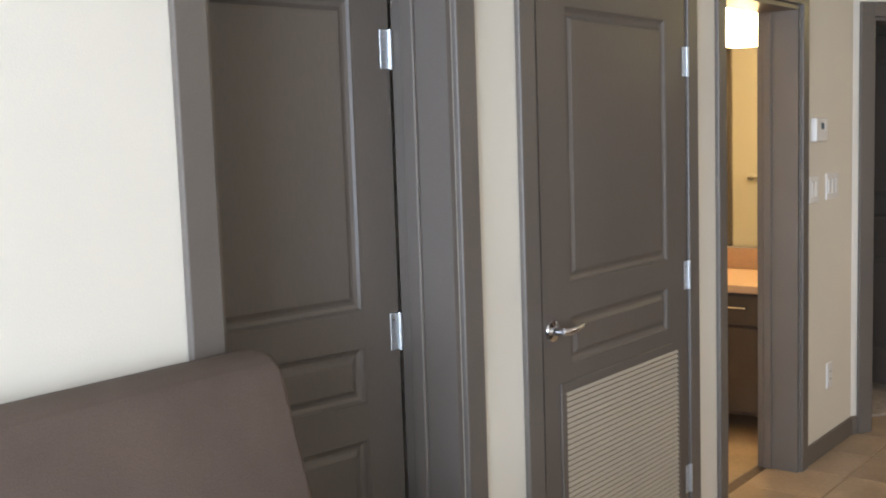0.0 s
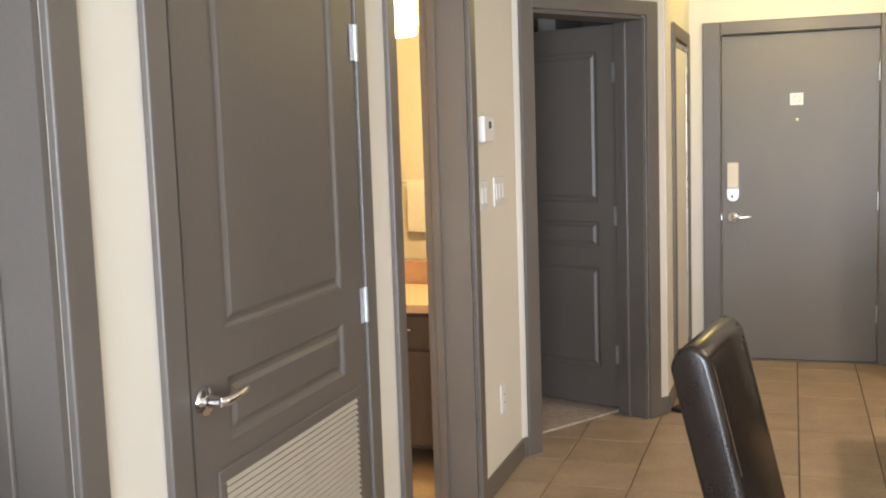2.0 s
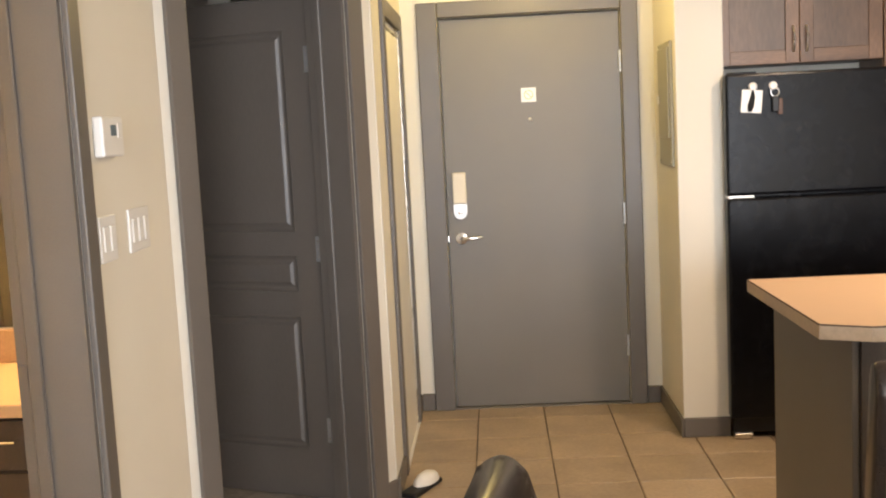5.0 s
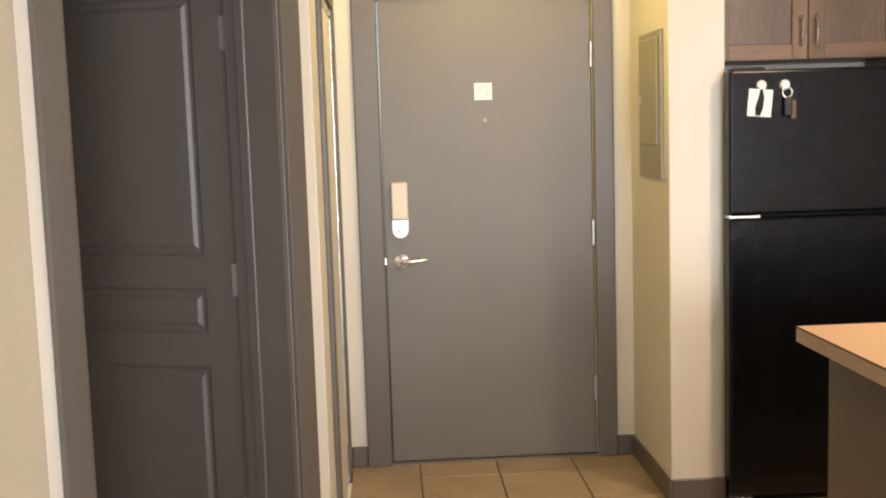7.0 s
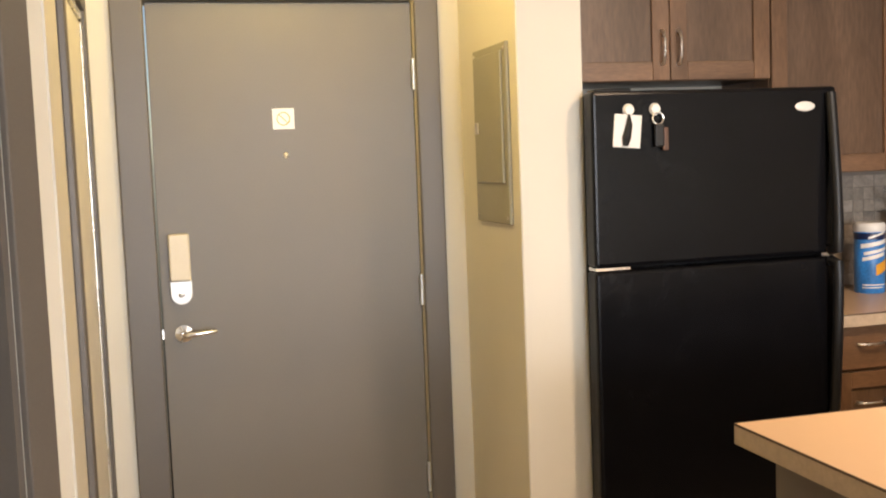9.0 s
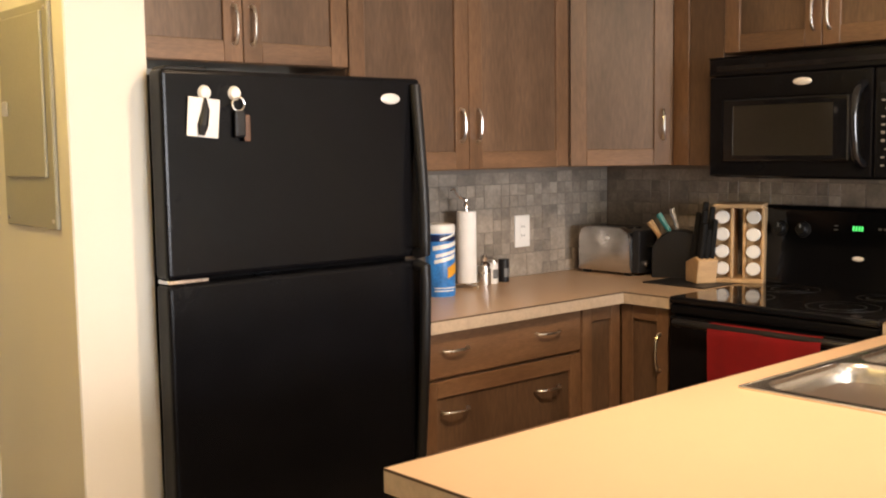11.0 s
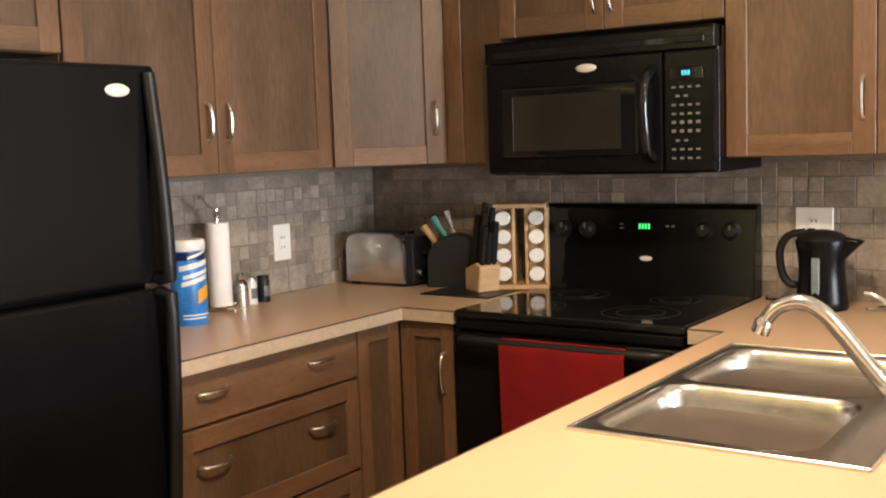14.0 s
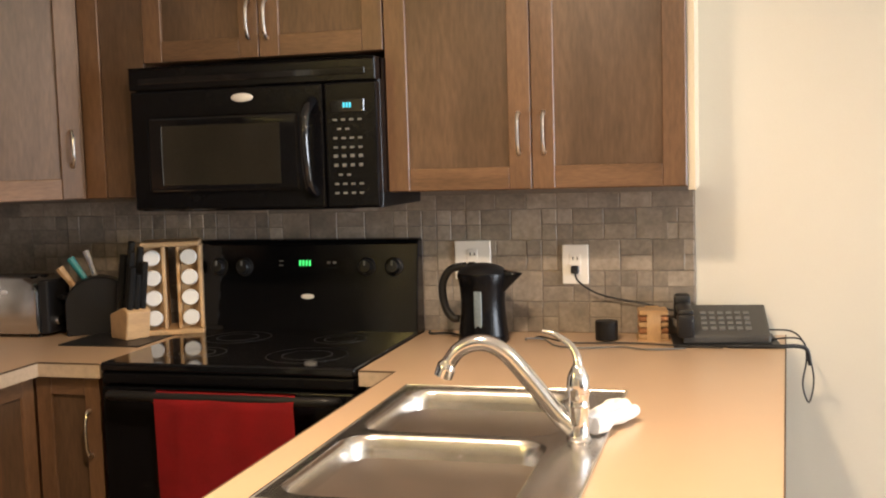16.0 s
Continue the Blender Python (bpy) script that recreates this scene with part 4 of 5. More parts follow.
hd = part("oven_handle", tube(smooth_path([(0.05, 0.0, 0.83), (0.055, -0.035, 0.84), (0.12, -0.05, 0.843), (SW / 2, -0.054, 0.843), (SW - 0.12, -0.05, 0.843), (SW - 0.055, -0.035, 0.84), (SW - 0.05, 0.0, 0.83)], 5), 0.014, 10), BLACKP, st, "", True)
part("cooktop", box(0.0, SW, 0.0, SD - 0.05, 0.8965, 0.922, 0.008, 3), GLOSS, st, "black glass cooktop")
for cx, cy, r in ((0.21, 0.17, 0.085), (0.55, 0.17, 0.115), (0.21, 0.43, 0.105), (0.55, 0.43, 0.08)):
    for rr_ in (r, r * 0.62):
        part("burner_ring", lathe([(rr_, 0.9221), (rr_, 0.9224), (rr_ - 0.002, 0.9224)], 40, pose(cx, cy, 0)), RINGM, st, "thin grey burner outline")
bg = part("backguard", prism([(SD - 0.085, 0.90), (SD - 0.075, 1.0), (SD - 0.05, 1.20), (SD - 0.035, 1.212), (SD, 1.212), (SD, 0.90)], 0.0, SW, 0.006, 2), GLOSS2, st)
bg.matrix_local = Matrix(((0, 0, 1, 0), (1, 0, 0, 0), (0, 1, 0, 0), (0, 0, 0, 1)))
tilt = pose(0, SD - 0.0705, 1.0, -7)


def on_guard(o):
    o.matrix_local = tilt
    return o


on_guard(part("display_window", box(0.27, 0.50, -0.003, 0.004, 0.075, 0.165, 0.002), GLOSS, st))
dg = on_guard(part("clock_digits", join(*[box(0.355 + k * 0.011, 0.362 + k * 0.011, -0.0042, -0.003, 0.128, 0.146) for k in range(4)]), GREEND, st, "green lit clock"))
kk = bmesh.new()
for r in range(2):
    for k in range(7):
        bx(kk, 0.30 + k * 0.024, 0.316 + k * 0.024, -0.0042, -0.003, 0.085 + r * 0.016, 0.090 + r * 0.016)
for k in range(4):
    bx(kk, 0.285, 0.30, -0.0042, -0.003, 0.10 + k * 0.014, 0.104 + k * 0.014)
    bx(kk, 0.45 + (k % 2) * 0.02, 0.462 + (k % 2) * 0.02, -0.0042, -0.003, 0.115 + (k // 2) * 0.02, 0.122 + (k // 2) * 0.02)
on_guard(part("key_print", kk, GREYP, st))
for x in (0.075, 0.165, 0.585, 0.675):
    kn = on_guard(part("knob", lathe([(0.031, 0.0), (0.030, 0.008), (0.023, 0.012), (0.021, 0.026), (0.018, 0.030), (0, 0.030)], 24, pose(x, 0, 0.125, 90)), BLACKP, st, smooth=True))
    part("pointer", box(x - 0.003, x + 0.003, -0.033, -0.0295, 0.128, 0.144), GREYP, kn)
    on_guard(part("dial_marks", join(*[box(x + 0.042 * math.cos(a) - 0.003, x + 0.042 * math.cos(a) + 0.003, -0.0035, -0.003, 0.125 + 0.042 * math.sin(a) - 0.0015, 0.125 + 0.042 * math.sin(a) + 0.0015) for a in [math.pi * (0.9 - 0.26 * q) for q in range(6)]]), GREYP, st))
b_ = badge(st, tilt @ pose(0.385, -0.001, 0.03, 90), 0.028, 0.0105)
rt = thing("red_towel", pose(2.775, 6.45, 0, 0, 0, -90), "red cotton towel hanging over the oven handle", "towel")
cloth = bmesh.new()
NX, NZ = 26, 26
grid_ = []
for i in range(NX + 1):
    row = []
    for j in range(NZ + 1):
        u, q = i / NX, j / NZ
        x = 0.185 + (0.40 + 0.02 * q) * u + 0.006 * q * math.sin(9 * u)
        s_ = q * 0.58 - 0.045
        if s_ < 0:
            y = -0.054 - 0.4 * s_
            z = 0.860
        else:
            y, z = -0.070 + 0.013 * math.sin(11 * u + 2 * q) * q + 0.005 * math.sin(23 * u + 1) * q, 0.858 - s_ + 0.012 * q * math.sin(5 * u)
        row.append(cloth.verts.new((x, y, z)))
    grid_.append(row)
for i in range(NX):
    for j in range(NZ):
        cloth.faces.new((grid_[i][j], grid_[i + 1][j], grid_[i + 1][j + 1], grid_[i][j + 1]))
ext = bmesh.ops.solidify(cloth, geom=cloth.faces[:], thickness=0.006)
bmesh.ops.recalc_face_normals(cloth, faces=cloth.faces[:])
part("cloth", cloth, RED, rt, smooth=True)

# ---- microwave over the range ----
mw = thing("microwave_oven", pose(3.02, 6.482, 1.325, 0, 0, -90), "black over-the-range microwave oven", "microwave")
MW, MH, MD = 0.764, 0.425, XE - 3.02 - 0.015
part("body", box(0, MW, 0.035, MD, 0.0, MH - 0.004, 0.004), BLACK, mw)
part("vent_strip", prism([(0, 0.355), (0, 0.415), (-0.012, 0.42), (0.06, 0.42), (0.06, 0.355)], 0.0, MW, 0.003), BLACK, mw).matrix_local = Matrix(((0, 0, 1, 0), (1, 0, 0, 0), (0, 1, 0, 0), (0, 0, 0, 1)))
part("vent_slot", box(0.03, MW - 0.03, -0.003, 0.01, 0.372, 0.392, 0.002), GLOSS, mw)
md = part("door", box(0.0, 0.605, 0.004, 0.04, 0.004, 0.352, 0.006, 2), BLACK, mw)
part("door_window_frame", box(0.055, 0.53, -0.001, 0.006, 0.055, 0.275, 0.008, 2), GLOSS, md)
part("window", box(0.10, 0.475, -0.0025, 0.0, 0.075, 0.25, 0.003), MWGLASS, md, "smoked window")
hpath = smooth_path([(0.575, 0.004, 0.045), (0.572, -0.035, 0.075), (0.570, -0.05, 0.16), (0.570, -0.05, 0.22), (0.572, -0.035, 0.275), (0.575, 0.004, 0.305)], 5)
part("handle", tube(hpath, 0.0145, 10), GLOSS, md, "black curved handle", True)
cp = part("control_panel", box(0.61, MW, 0.004, 0.04, 0.004, 0.352, 0.006, 2), BLACK, mw)
part("display", box(0.628, 0.728, 0.002, 0.006, 0.268, 0.305, 0.002), GLOSS, cp)
part("digits", join(*[box(0.666 + k * 0.009, 0.672 + k * 0.009, 0.001, 0.003, 0.281, 0.295) for k in range(3)]), CYAND, cp, "cyan lit clock")
ks = bmesh.new()
for r in range(9):
    for k in range(4 if r not in (1, 6) else 2):
        z = 0.245 - r * 0.0255
        x = 0.634 + k * 0.0245 + (0.012 if r in (1, 6) else 0)
        bx(ks, x, x + 0.012, 0.0025, 0.005, z, z + 0.006 + (0.003 if r in (4, 5) else 0))
part("key_print", ks, GREYP, cp)
badge(mw, pose(0.36, 0.004, 0.322, 90), 0.035, 0.013)
part("lamp_cover", box(0.1, MW - 0.1, 0.08, 0.3, -0.004, 0.0), BLACKP, mw)

# ---- things on the worktops ----
kt = thing("electric_kettle", pose(3.25, 5.485, TOP) @ Matrix.Scale(0.95, 4), "black plastic electric kettle with water window", "kettle")
part("body", lathe([(0, 0.0), (0.076, 0.0), (0.080, 0.008), (0.077, 0.03), (0.070, 0.09), (0.068, 0.13), (0.072, 0.175), (0.079, 0.208), (0.077, 0.216)], 32), BLACK, kt, smooth=True)
part("lid", lathe([(0.077, 0.216), (0.066, 0.230), (0.04, 0.241), (0.018, 0.245), (0, 0.246)], 32), BLACKP, kt, smooth=True)
o = part("spout", prism([(-0.055, 0.14), (-0.085, 0.172), (-0.122, 0.208), (-0.124, 0.214), (-0.06, 0.226), (-0.04, 0.20)], -0.02, 0.02, 0.008, 3), BLACK, kt, smooth=True)
o.matrix_local = Matrix(((0, 0, 1, 0), (1, 0, 0, 0), (0, 1, 0, 0), (0, 0, 0, 1)))
part("handle", tube(smooth_path([(0.0, 0.05, 0.236), (0, 0.10, 0.225), (0, 0.128, 0.18), (0, 0.122, 0.11), (0, 0.10, 0.075), (0, 0.078, 0.07)], 5), 0.0125, 10), BLACKP, kt, smooth=True)
wl = part("water_window", box(-0.0735, -0.066, -0.012, 0.012, 0.05, 0.165, 0.002), BLADE, kt, "clear water level window")
wl.matrix_local = pose(0, 0, 0, 0, 0, 0)
part("lid_button", box(-0.012, 0.012, 0.02, 0.045, 0.236, 0.248, 0.004), BLACKP, kt)
part("cord", tube(smooth_path([(0.05, 0.075, 0.006), (0.11, 0.14, 0.005), (0.10, 0.20, 0.005), (0.14, 0.215, 0.006)], 5), 0.004, 6), BLACKP, kt, "", True)

ts = thing("toaster", pose(3.245, 7.085, TOP, 0, 0, -90), "brushed steel two-slot toaster with black ends", "toaster")
tb = prism([(-0.135, 0.012), (0.135, 0.012), (0.135, 0.15), (0.122, 0.18), (0.09, 0.195), (-0.09, 0.195), (-0.122, 0.18), (-0.135, 0.15)], -0.085, 0.085, 0.004, 2)
o = part("shell", tb, STEEL, ts, smooth=True)
o.matrix_local = Matrix(((1, 0, 0, 0), (0, 0, 1, 0), (0, 1, 0, 0), (0, 0, 0, 1)))
part("end_cap", prism([(0.135, -0.07), (0.165, -0.06), (0.165, 0.06), (0.135, 0.07)], 0.01, 0.185, 0.006, 2), BLACKP, ts)
for y in (-0.045, 0.012):
    part("slot", box(-0.1, 0.1, y, y + 0.033, 0.1935, 0.1965), GLOSS, ts)
part("knob", lathe([(0, 0.0), (0.016, 0.0), (0.014, 0.014), (0, 0.015)], 16, pose(0.165, -0.02, 0.05, 0, 90)), CHROME, ts, smooth=True)
part("lever", box(0.165, 0.19, -0.012, 0.02, 0.115, 0.13, 0.004), BLACKP, ts)
badge(ts, pose(0.02, -0.085, 0.15, 90), 0.013, 0.006)
for x in (-0.11, 0.11):
    for y in (-0.06, 0.06):
        part("foot", box(x - 0.015, x + 0.015, y - 0.01, y + 0.01, 0, 0.013), BLACKP, ts)

ub = thing("utensil_holder", pose(3.29, 6.80, TOP, 0, 0, -58), "dark arched holder with kitchen utensils", "utensil holder")
part("arched_board", prism([(0.105 * math.cos(a), 0.10 + 0.09 * math.sin(a)) for a in [math.pi * k / 18 for k in range(19)]] + [(-0.105, 0.0), (0.105, 0.0)], -0.05, 0.05, 0.004), BLACKP, ub).matrix_local = Matrix(((1, 0, 0, 0), (0, 0, 1, 0), (0, 1, 0, 0), (0, 0, 0, 1)))
part("spatula", tube([(-0.02, 0.0, 0.15), (-0.085, 0.02, 0.25)], [0.008, 0.013], 8), TEAL, ub, "teal handle")
part("spoon", tube([(-0.05, 0.01, 0.12), (-0.12, 0.02, 0.22)], [0.008, 0.014], 8), LTWOOD, ub, "pale wooden handle")
part("turner", tube([(0.0, 0.02, 0.16), (-0.035, 0.04, 0.27)], [0.008, 0.014], 8), NICKEL, ub, "grey handle")

kb = thing("knife_block", pose(3.18, 6.622, TOP + 0.004, 0, 0, 60) @ Matrix.Scale(0.9, 4), "pale wooden knife block full of black-handled knives", "knife block")
part("block", prism([(-0.055, 0.0), (0.055, 0.0), (0.055, 0.085), (-0.04, 0.115), (-0.075, 0.10)], -0.045, 0.045, 0.004), LTWOOD, kb).matrix_local = Matrix(((1, 0, 0, 0), (0, 0, 1, 0), (0, 1, 0, 0), (0, 0, 0, 1)))
for k, (x, y, l_) in enumerate(((-0.05, -0.025, 0.13), (-0.05, 0.0, 0.10), (-0.05, 0.025, 0.12), (-0.02, -0.02, 0.17), (-0.02, 0.015, 0.16), (0.01, 0.0, 0.185), (0.02, 0.025, 0.15))):
    part("knife_handle", tube([(x, y, 0.095), (x - 0.08 * l_, y * 0.9, 0.095 + 0.45 * l_), (x - 0.3 * l_, y * 0.9, 0.10 + 1.3 * l_)], [0.011, 0.0145, 0.012], 8), KNIFE, kb)

sr = thing("spice_rack", pose(3.31, 6.535, TOP + 0.004, 0, 0, -66) @ Matrix.Diagonal((1.15, 0.9, 1.08, 1)), "pale wooden revolving spice rack with white-capped jars", "spice rack")
part("base", box(-0.085, 0.085, -0.085, 0.085, 0, 0.016, 0.003), LTWOOD, sr)
part("top", box(-0.08, 0.08, -0.08, 0.08, 0.262, 0.276, 0.003), LTWOOD, sr)
for x in (-0.079, -0.02, 0.02, 0.079):
    part("post", box(x - 0.005, x + 0.005, -0.06, 0.06, 0.016, 0.262, 0.002), LTWOOD, sr)
for col in (-0.05, 0.05):
    part("back_strip", box(col - 0.024, col + 0.024, -0.03, -0.022, 0.016, 0.262), LTWOOD, sr)
    for r in range(4):
        z = 0.05 + r * 0.06
        j = part("jar", lathe([(0, 0), (0.021, 0), (0.021, 0.05), (0, 0.05)], 16, pose(col, -0.05, z, -90)), GLASSJ, sr, "glass herb jar", True)
        part("lid", lathe([(0.0225, 0), (0.0235, 0.003), (0.0235, 0.016), (0.021, 0.020), (0, 0.020)], 18, pose(col, -0.058, z, 90)), WHITE, j, "white screw cap", True)

rk = thing("counter_mat", pose(3.14, 6.66, TOP), "dark mat under the knife block", "mat")
part("mat", box(-0.10, 0.26, -0.15, 0.13, 0, 0.004, 0.001), BLACKP, rk)

tp = thing("paper_towel_holder", pose(2.485, 7.185, TOP), "metal paper towel stand with a slim roll", "paper towel holder")
part("roll", lathe([(0.012, 0.02), (0.036, 0.02), (0.037, 0.024), (0.037, 0.285), (0.036, 0.29), (0.012, 0.29)], 28), PAPER, tp, "white paper roll", True)
part("rod", tube(smooth_path([(0, 0, 0.01), (0, 0, 0.31), (0.0, 0.0, 0.325), (-0.035, 0, 0.345), (-0.06, 0, 0.375), (-0.075, 0, 0.37)], 4), 0.0045, 8), NICKEL, tp, "", True)
part("finial", lathe([(0, 0.300), (0.012, 0.308), (0.007, 0.325), (0, 0.33)], 14), NICKEL, tp, "", True)
part("foot_ring", join(*[tube(smooth_path([(0, 0, 0.014), (0.05 * math.cos(a), 0.05 * math.sin(a), 0.012), (0.09 * math.cos(a), 0.09 * math.sin(a), 0.016), (0.10 * math.cos(a), 0.10 * math.sin(a), 0.006)], 4), 0.005, 8) for a in (0.2, 2.3, 4.4)]), NICKEL, tp, "", True)
wp = thing("wipes_canister", pose(2.277, 7.10, TOP), "blue and white cleaning wipes canister", "canister")
part("tub", lathe([(0, 0), (0.052, 0), (0.054, 0.004), (0.054, 0.225), (0.05, 0.23)], 28), BLUE, wp, smooth=True)
part("cap", lathe([(0.053, 0.225), (0.055, 0.228), (0.055, 0.25), (0.05, 0.258), (0, 0.26)], 28), WHITE, wp, "white snap lid", True)
part("band", lathe([(0.0545, 0.198), (0.0546, 0.198), (0.0546, 0.222), (0.0545, 0.222)], 28), BLUED, wp, "dark printed band", True)


def arc_bar(bm, r, a0, a1, z0, z1, slope=0.0, n=8):
    vs = [(bm.verts.new((r * math.cos(a0 + (a1 - a0) * k / n), r * math.sin(a0 + (a1 - a0) * k / n), z0 + slope * k / n)), bm.verts.new((r * math.cos(a0 + (a1 - a0) * k / n), r * math.sin(a0 + (a1 - a0) * k / n), z1 + slope * k / n))) for k in range(n + 1)]
    for a, b in zip(vs, vs[1:]):
        bm.faces.new((a[0], b[0], b[1], a[1]))


for z, h, a0, a1 in ((0.165, 0.016, 3.5, 5.6), (0.14, 0.012, 3.7, 5.5), (0.118, 0.014, 3.6, 5.2), (0.20, 0.008, 4.0, 5.2), (0.03, 0.004, 3.6, 5.4), (0.02, 0.004, 3.6, 5.0)):
    pr = bmesh.new()
    arc_bar(pr, 0.0549, a0, a1, z, z + h, 0.02 if z > 0.1 else 0)
    part("lettering_bar", pr, WHITE, wp, "white print bar")
pr = bmesh.new()
arc_bar(pr, 0.0549, 4.5, 5.9, 0.065, 0.105, 0.03)
part("sun_print", pr, ORANGE, wp, "orange printed shape")
sa = thing("salt_shaker", pose(2.588, 7.2, TOP), "glass salt mill with chrome top", "shaker")
part("glass", lathe([(0, 0), (0.027, 0), (0.028, 0.01), (0.026, 0.075), (0, 0.076)], 20), NICKEL, sa, smooth=True)
part("top", lathe([(0.026, 0.075), (0.022, 0.085), (0.012, 0.092), (0.015, 0.105), (0.008, 0.118), (0, 0.12)], 20), CHROME, sa, smooth=True)
for x, mt_, lb in ((2.645, WHITE, "white pepper shaker"), (2.705, BLACKP, "small black spice tin with pale print")):
    q = thing("spice_tin", pose(x, 7.21, TOP), lb + " on the worktop", "spice tin")
    part("can", lathe([(0, 0), (0.021, 0), (0.0215, 0.003), (0.0215, 0.075), (0.02, 0.078), (0, 0.078)], 20), mt_, q, smooth=True)
    part("cap", lathe([(0.0205, 0.078), (0.0205, 0.09), (0, 0.092)], 20), NICKEL if mt_ is WHITE else BLACKP, q, smooth=True)
    pb = bmesh.new()
    arc_bar(pb, 0.022, 4.0, 5.2, 0.02, 0.055)
    part("print_label", pb, GREYP, q)

ph = thing("desk_telephone", pose(3.315, 4.80, TOP, 0, 0, -84) @ Matrix.Scale(0.85, 4), "dark grey corded desk telephone", "telephone")
body = prism([(-0.10, 0.012), (0.10, 0.012), (0.10, 0.035), (-0.10, 0.095)], -0.13, 0.13, 0.006, 2)
GREYD = mat("dark grey telephone plastic", (0.055, 0.053, 0.05), 0.45, var=0.08)
o = part("body", prism([(-0.10, 0.010), (0.09, 0.010), (0.09, 0.105), (0.07, 0.115), (-0.10, 0.035)], -0.14, 0.14, 0.006, 2), GREYD, ph)
body.free()
o.matrix_local = Matrix(((0, 0, 1, 0), (1, 0, 0, 0), (0, 1, 0, 0), (0, 0, 0, 1)))
part("handset", join(box(-0.155, -0.105, -0.11, 0.11, 0.095, 0.125, 0.01, 2), box(-0.158, -0.102, 0.06, 0.12, 0.06, 0.15, 0.012, 2), box(-0.158, -0.102, -0.12, -0.07, 0.03, 0.11, 0.012, 2)), BLACKP, ph, "black handset", True)
kp = bmesh.new()
for r in range(4):
    for k in range(6):
        bx(kp, -0.075 + k * 0.028, -0.057 + k * 0.028, -0.075 + r * 0.03, -0.06 + r * 0.03, 0.0, 0.006)
o = part("keys", kp, GREYP, ph)
o.matrix_local = pose(0, 0, 0.080, 25)
part("base_pad", box(-0.17, 0.17, -0.12, 0.11, 0.0, 0.0105, 0.003), BLACKP, ph)
part("cord", tube(smooth_path([(0.14, 0.0, 0.04), (0.22, -0.02, 0.035), (0.262, -0.02, -0.02), (0.285, -0.02, -0.12), (0.27, -0.02, -0.20), (0.25, -0.02, -0.14), (0.262, -0.02, -0.05), (0.24, -0.02, 0.012), (0.12, -0.04, 0.012)], 6), 0.003, 6), BLACKP, ph, "hanging black cord", True)
part("cable", tube(smooth_path([(0.0, -0.125, 0.006), (0.15, -0.13, 0.006), (0.215, -0.11, 0.004), (0.250, -0.10, -0.01), (0.26, -0.10, -0.06)], 5), 0.007, 8), BLACKP, ph, "thick black cable", True)
cdw = thing("power_cord", pose(XE - 0.02, 5.235, 1.11), "black power cord hanging from the outlet", "cord")
part("plug", box(-0.02, 0.0, -0.012, 0.012, -0.012, 0.012, 0.003), BLACKP, cdw)
part("cord", tube(smooth_path([(-0.018, 0, -0.002), (-0.03, -0.015, -0.035), (-0.02, -0.08, -0.075), (-0.015, -0.2, -0.10), (-0.04, -0.33, -0.125), (-0.08, -0.40, -0.135)], 6), 0.003, 6), BLACKP, cdw, "", True)
cdl = thing("coiled_cord", pose(3.20, 5.16, TOP + 0.004), "thin loose cable lying on the worktop", "cord")
part("cord", tube(smooth_path([(0.06, 0.20, 0.0), (0.02, 0.19, 0.012), (0.08, 0.15, 0.0), (-0.02, 0.10, 0.0), (-0.05, 0.02, 0.0), (-0.02, -0.08, 0.0), (-0.06, -0.16, 0.001), (-0.03, -0.26, 0.001)], 6), 0.0025, 6), GREYP, cdl, "", True)
part("black_cord", tube(smooth_path([(0.10, 0.18, 0.002), (0.05, 0.15, 0.012), (0.02, 0.06, 0.002), (0.03, -0.10, 0.002), (0.0, -0.25, 0.002), (-0.02, -0.36, 0.002)], 6), 0.0025, 6), BLACKP, cdl, "", True)
pot = thing("round_tin", pose(3.30, 5.13, TOP + 0.004), "small round black tin beside loose cables", "tin")
part("tin", lathe([(0, 0), (0.032, 0), (0.033, 0.003), (0.033, 0.052), (0.030, 0.055), (0, 0.056)], 24), BLACKP, pot, smooth=True)
cs = thing("coaster_stack", pose(3.34, 5.00, TOP, 0, 0, 8), "stack of wooden coasters in a holder", "coasters")
for k in range(5):
    part("coaster", box(-0.042, 0.042, -0.042, 0.042, 0.006 + k * 0.017, 0.020 + k * 0.017, 0.003), CORKW if k % 2 else LTWOOD, cs)
part("holder", join(box(-0.046, 0.046, -0.046, 0.046, 0, 0.006), box(-0.05, -0.045, -0.02, 0.02, 0, 0.09), box(0.045, 0.05, -0.02, 0.02, 0, 0.09)), LTWOOD, cs)

# ceiling fixtures; the first is made up, to go with the warm fill
for x, y, r, lb, m_ in ((1.3, 3.5, 0.14, "added round ceiling base above the warm fill light", None), (1.65, 5.35, 0.15, "flush round kitchen ceiling lamp", None), (0.2, 6.75, 0.12, "flush round hall ceiling lamp", None)):
    f = thing("ceiling_light", pose(x, y, CZ), lb, "ceiling lamp")
    part("base", lathe([(r, 0), (r, -0.02), (r * 0.9, -0.03), (0, -0.031)], 28), WHITE, f, smooth=True)

# ---- pieces: floor tiles and slate backsplash, last ----
bed = bpy.data.objects["floor"]
tile_me = None
P, Q = 0.337, 0.337


def piece(name, me, parent, m):
    ob = new(name, me)
    ob.parent = parent
    ob.matrix_local = m
    return ob


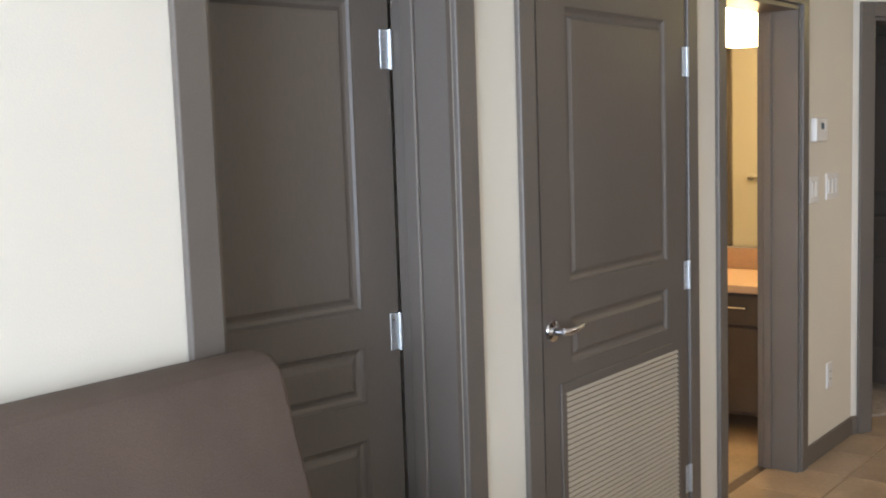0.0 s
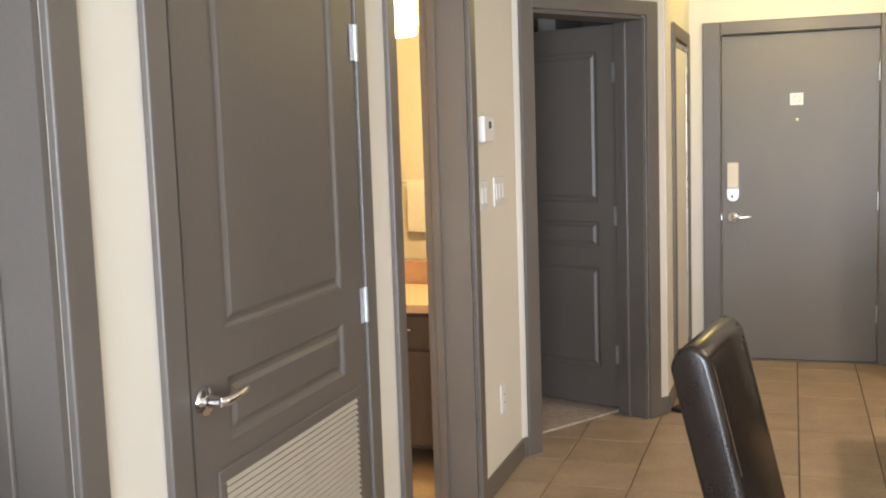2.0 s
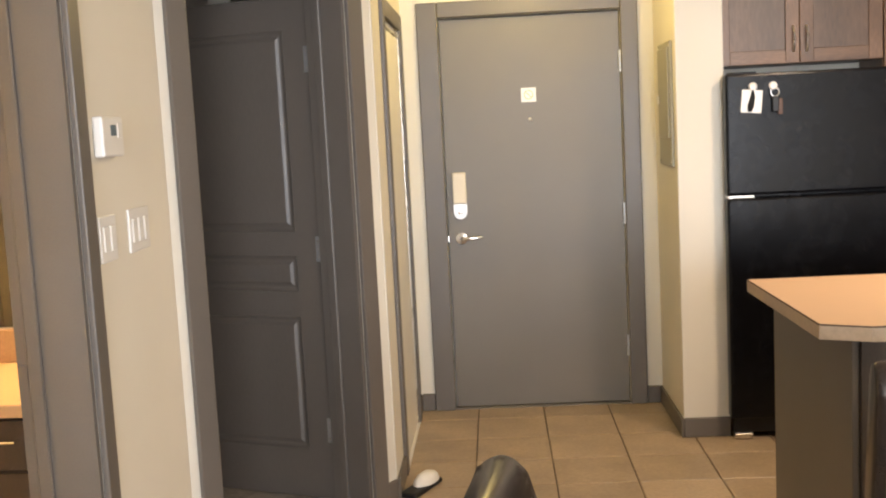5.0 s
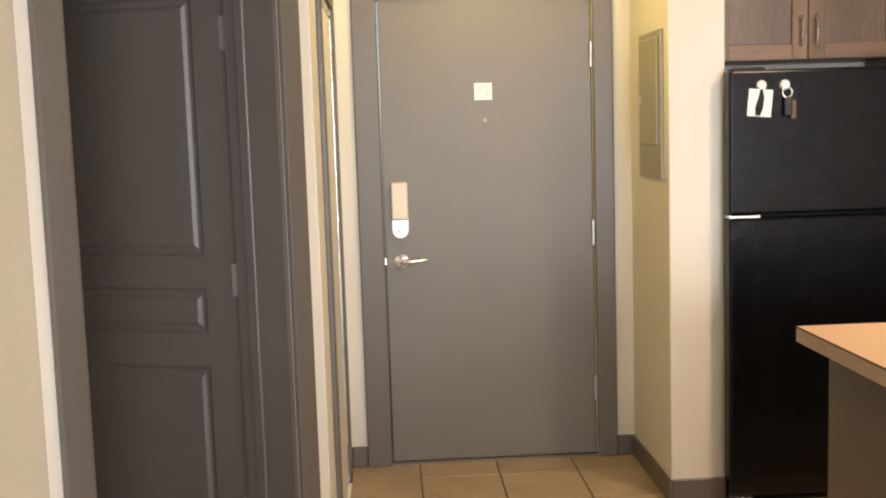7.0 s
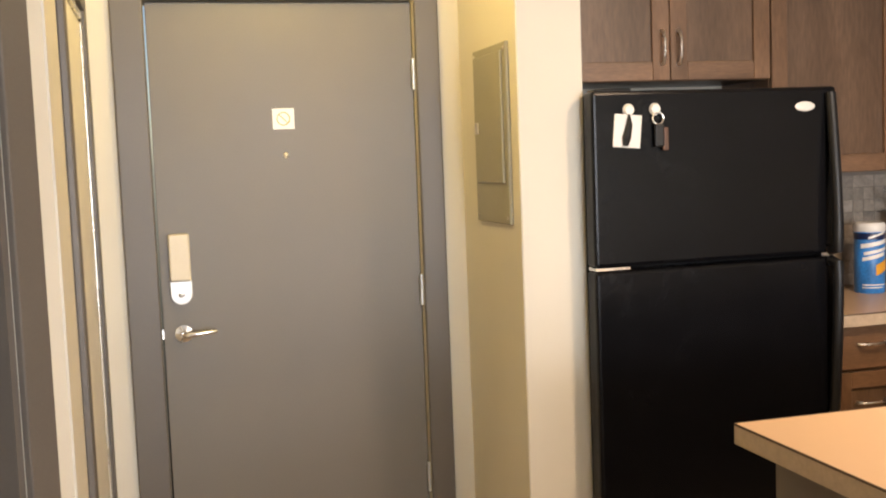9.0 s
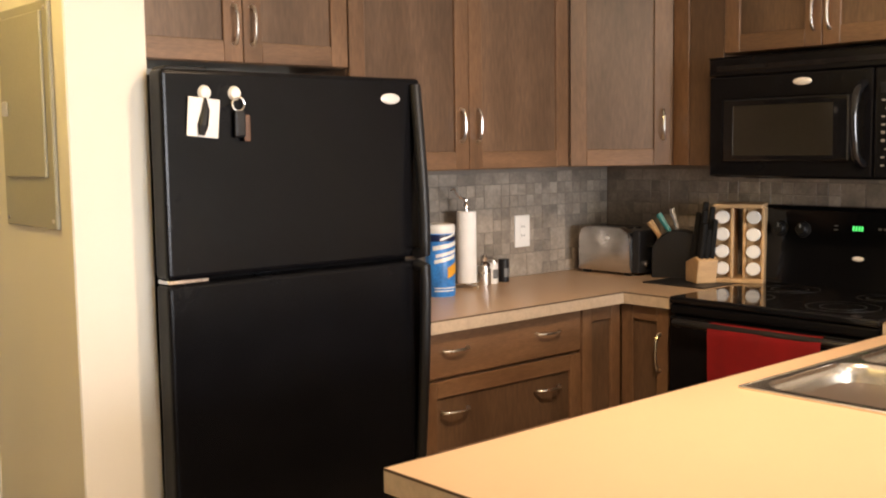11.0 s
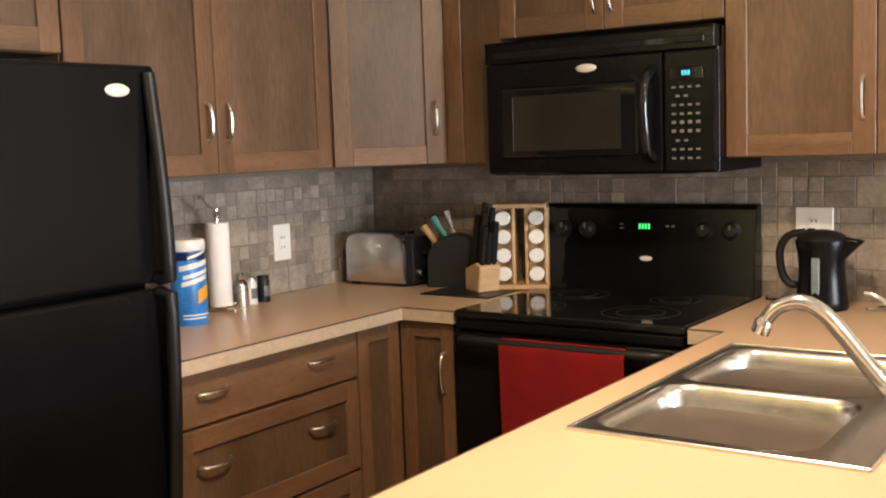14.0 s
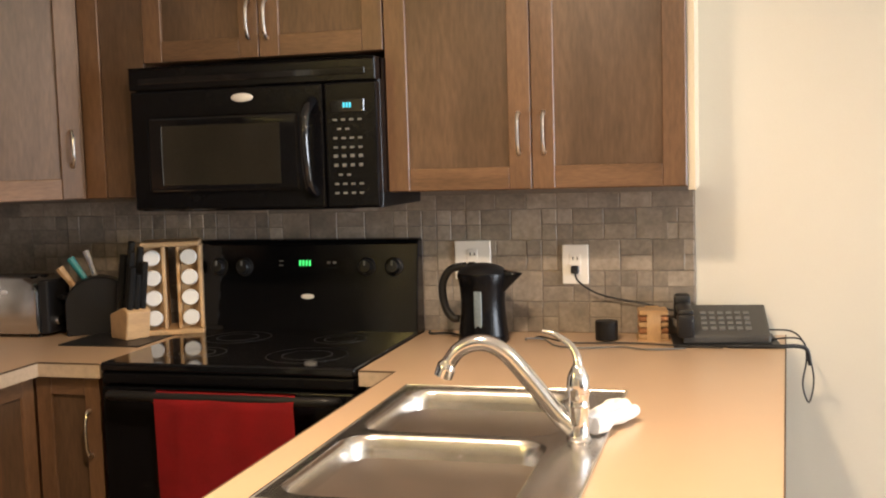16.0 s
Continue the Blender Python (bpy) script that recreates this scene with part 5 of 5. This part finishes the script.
def piece_mesh(name, sx, sy, sz, bev, material):
    """A flat piece with its upper edges eased; centred in x and y, from z = 0 up."""
    bm = bmesh.new()
    lo = [bm.verts.new((x * sx / 2, y * sy / 2, 0)) for x, y in ((-1, -1), (1, -1), (1, 1), (-1, 1))]
    mid = [bm.verts.new((x * sx / 2, y * sy / 2, sz - bev)) for x, y in ((-1, -1), (1, -1), (1, 1), (-1, 1))]
    hi = [bm.verts.new((x * (sx / 2 - bev), y * (sy / 2 - bev), sz)) for x, y in ((-1, -1), (1, -1), (1, 1), (-1, 1))]
    for a, b in ((lo, mid), (mid, hi)):
        for k in range(4):
            bm.faces.new((a[k], a[(k + 1) % 4], b[(k + 1) % 4], b[k]))
    bm.faces.new(hi)
    me = bpy.data.meshes.new(name)
    bm.to_mesh(me)
    bm.free()
    me.materials.append(material)
    return me


tile_me = piece_mesh("tile", P - 0.006, Q - 0.006, 0.008, 0.002, FLOORM)
rnd = random.Random(4)
rest = bmesh.new()
for i in range(-5, 11):
    for j in range(-33, 3):
        x, y = 0.195 + (i + 0.5) * P, 6.886 + (j - 0.5) * Q
        inside = XW - 0.15 < x < 3.5 and y < 7.45
        if not inside or (x < XW + 0.02 and not 3.6 < y < 5.0):
            continue
        if (XW - x) * 0.8477 + (y - 5.19) * 0.5305 > 0.34 and x < XH:
            continue
        if y > 2.3 and x < 2.9:
            piece("tile", tile_me, bed, pose(x, y, -0.008 + rnd.uniform(0, 0.0006), 0, 0, rnd.choice((0, 180))))
        else:
            bx(rest, x - P / 2 + 0.003, x + P / 2 - 0.003, y - Q / 2 + 0.003, y + Q / 2 - 0.003, -0.008, 0.0)
tagged(part("outer_tiles", rest, FLOORM, bed, "beige ceramic tiles"), kind="stuff")
bath = part("bathroom_tiles", box(-3.3, XW - 0.19, 3.56, 5.49, -0.006, 0.0), FLOORM, bed)

bs_n = setting("backsplash", box(1.866, XE - 0.012, YN - 0.0108, YN, TOP, ZU), SGROUT, "grouted slate mosaic backsplash", "backsplash")
bs_e = setting("backsplash", box(XE - 0.0108, XE, 4.88, YN - 0.0075, TOP, ZU), SGROUT, "grouted slate mosaic backsplash behind the stove", "backsplash")
S = 0.095
big_me = piece_mesh("slate", S - 0.0025, S - 0.0025, 0.006, 0.0015, SLATE)
half_me = piece_mesh("slate", S / 2 - 0.0025, S / 2 - 0.0025, 0.006, 0.0015, SLATE)
wide_me = piece_mesh("slate", S - 0.0025, S / 2 - 0.0025, 0.006, 0.0015, SLATE)
faces = ((bs_n, lambda u, v, o: Matrix(((1, 0, 0, 1.868 + u), (0, 0, -1, YN - 0.0065 - o), (0, 1, 0, TOP + v), (0, 0, 0, 1))), XE - 0.014 - 1.868),
         (bs_e, lambda u, v, o: Matrix(((0, 0, -1, XE - 0.0065 - o), (-1, 0, 0, YN - 0.015 - u), (0, 1, 0, TOP + v), (0, 0, 0, 1))), YN - 0.015 - 4.882))
for wall_, put, length in faces:
    rows_ = 4
    for r in range(rows_ + 1):
        u = -S / 2 * (r % 2) + S / 2
        hh = S if r < rows_ else ZU - TOP - rows_ * S
        while u < length + S / 2:
            c = min(max(u, S / 2), length - S / 2)
            kind = rnd.random()
            if r == rows_:
                piece("slate", wide_me, wall_, put(c, r * S + S / 4, 0))
            elif kind < 0.72:
                for a in (-1, 1):
                    for b in (-1, 1):
                        if wall_ is bs_n or kind < 0.5:
                            piece("slate", half_me, wall_, put(c + a * S / 4, (r + 0.5) * S + b * S / 4, rnd.uniform(0, 0.0015)))
                if not (wall_ is bs_n or kind < 0.5):
                    for b in (-1, 1):
                        piece("slate", wide_me, wall_, put(c, (r + 0.5) * S + b * S / 4, rnd.uniform(0, 0.0015)))
            else:
                piece("slate", big_me, wall_, put(c, (r + 0.5) * S, rnd.uniform(0, 0.002)))
            u += S
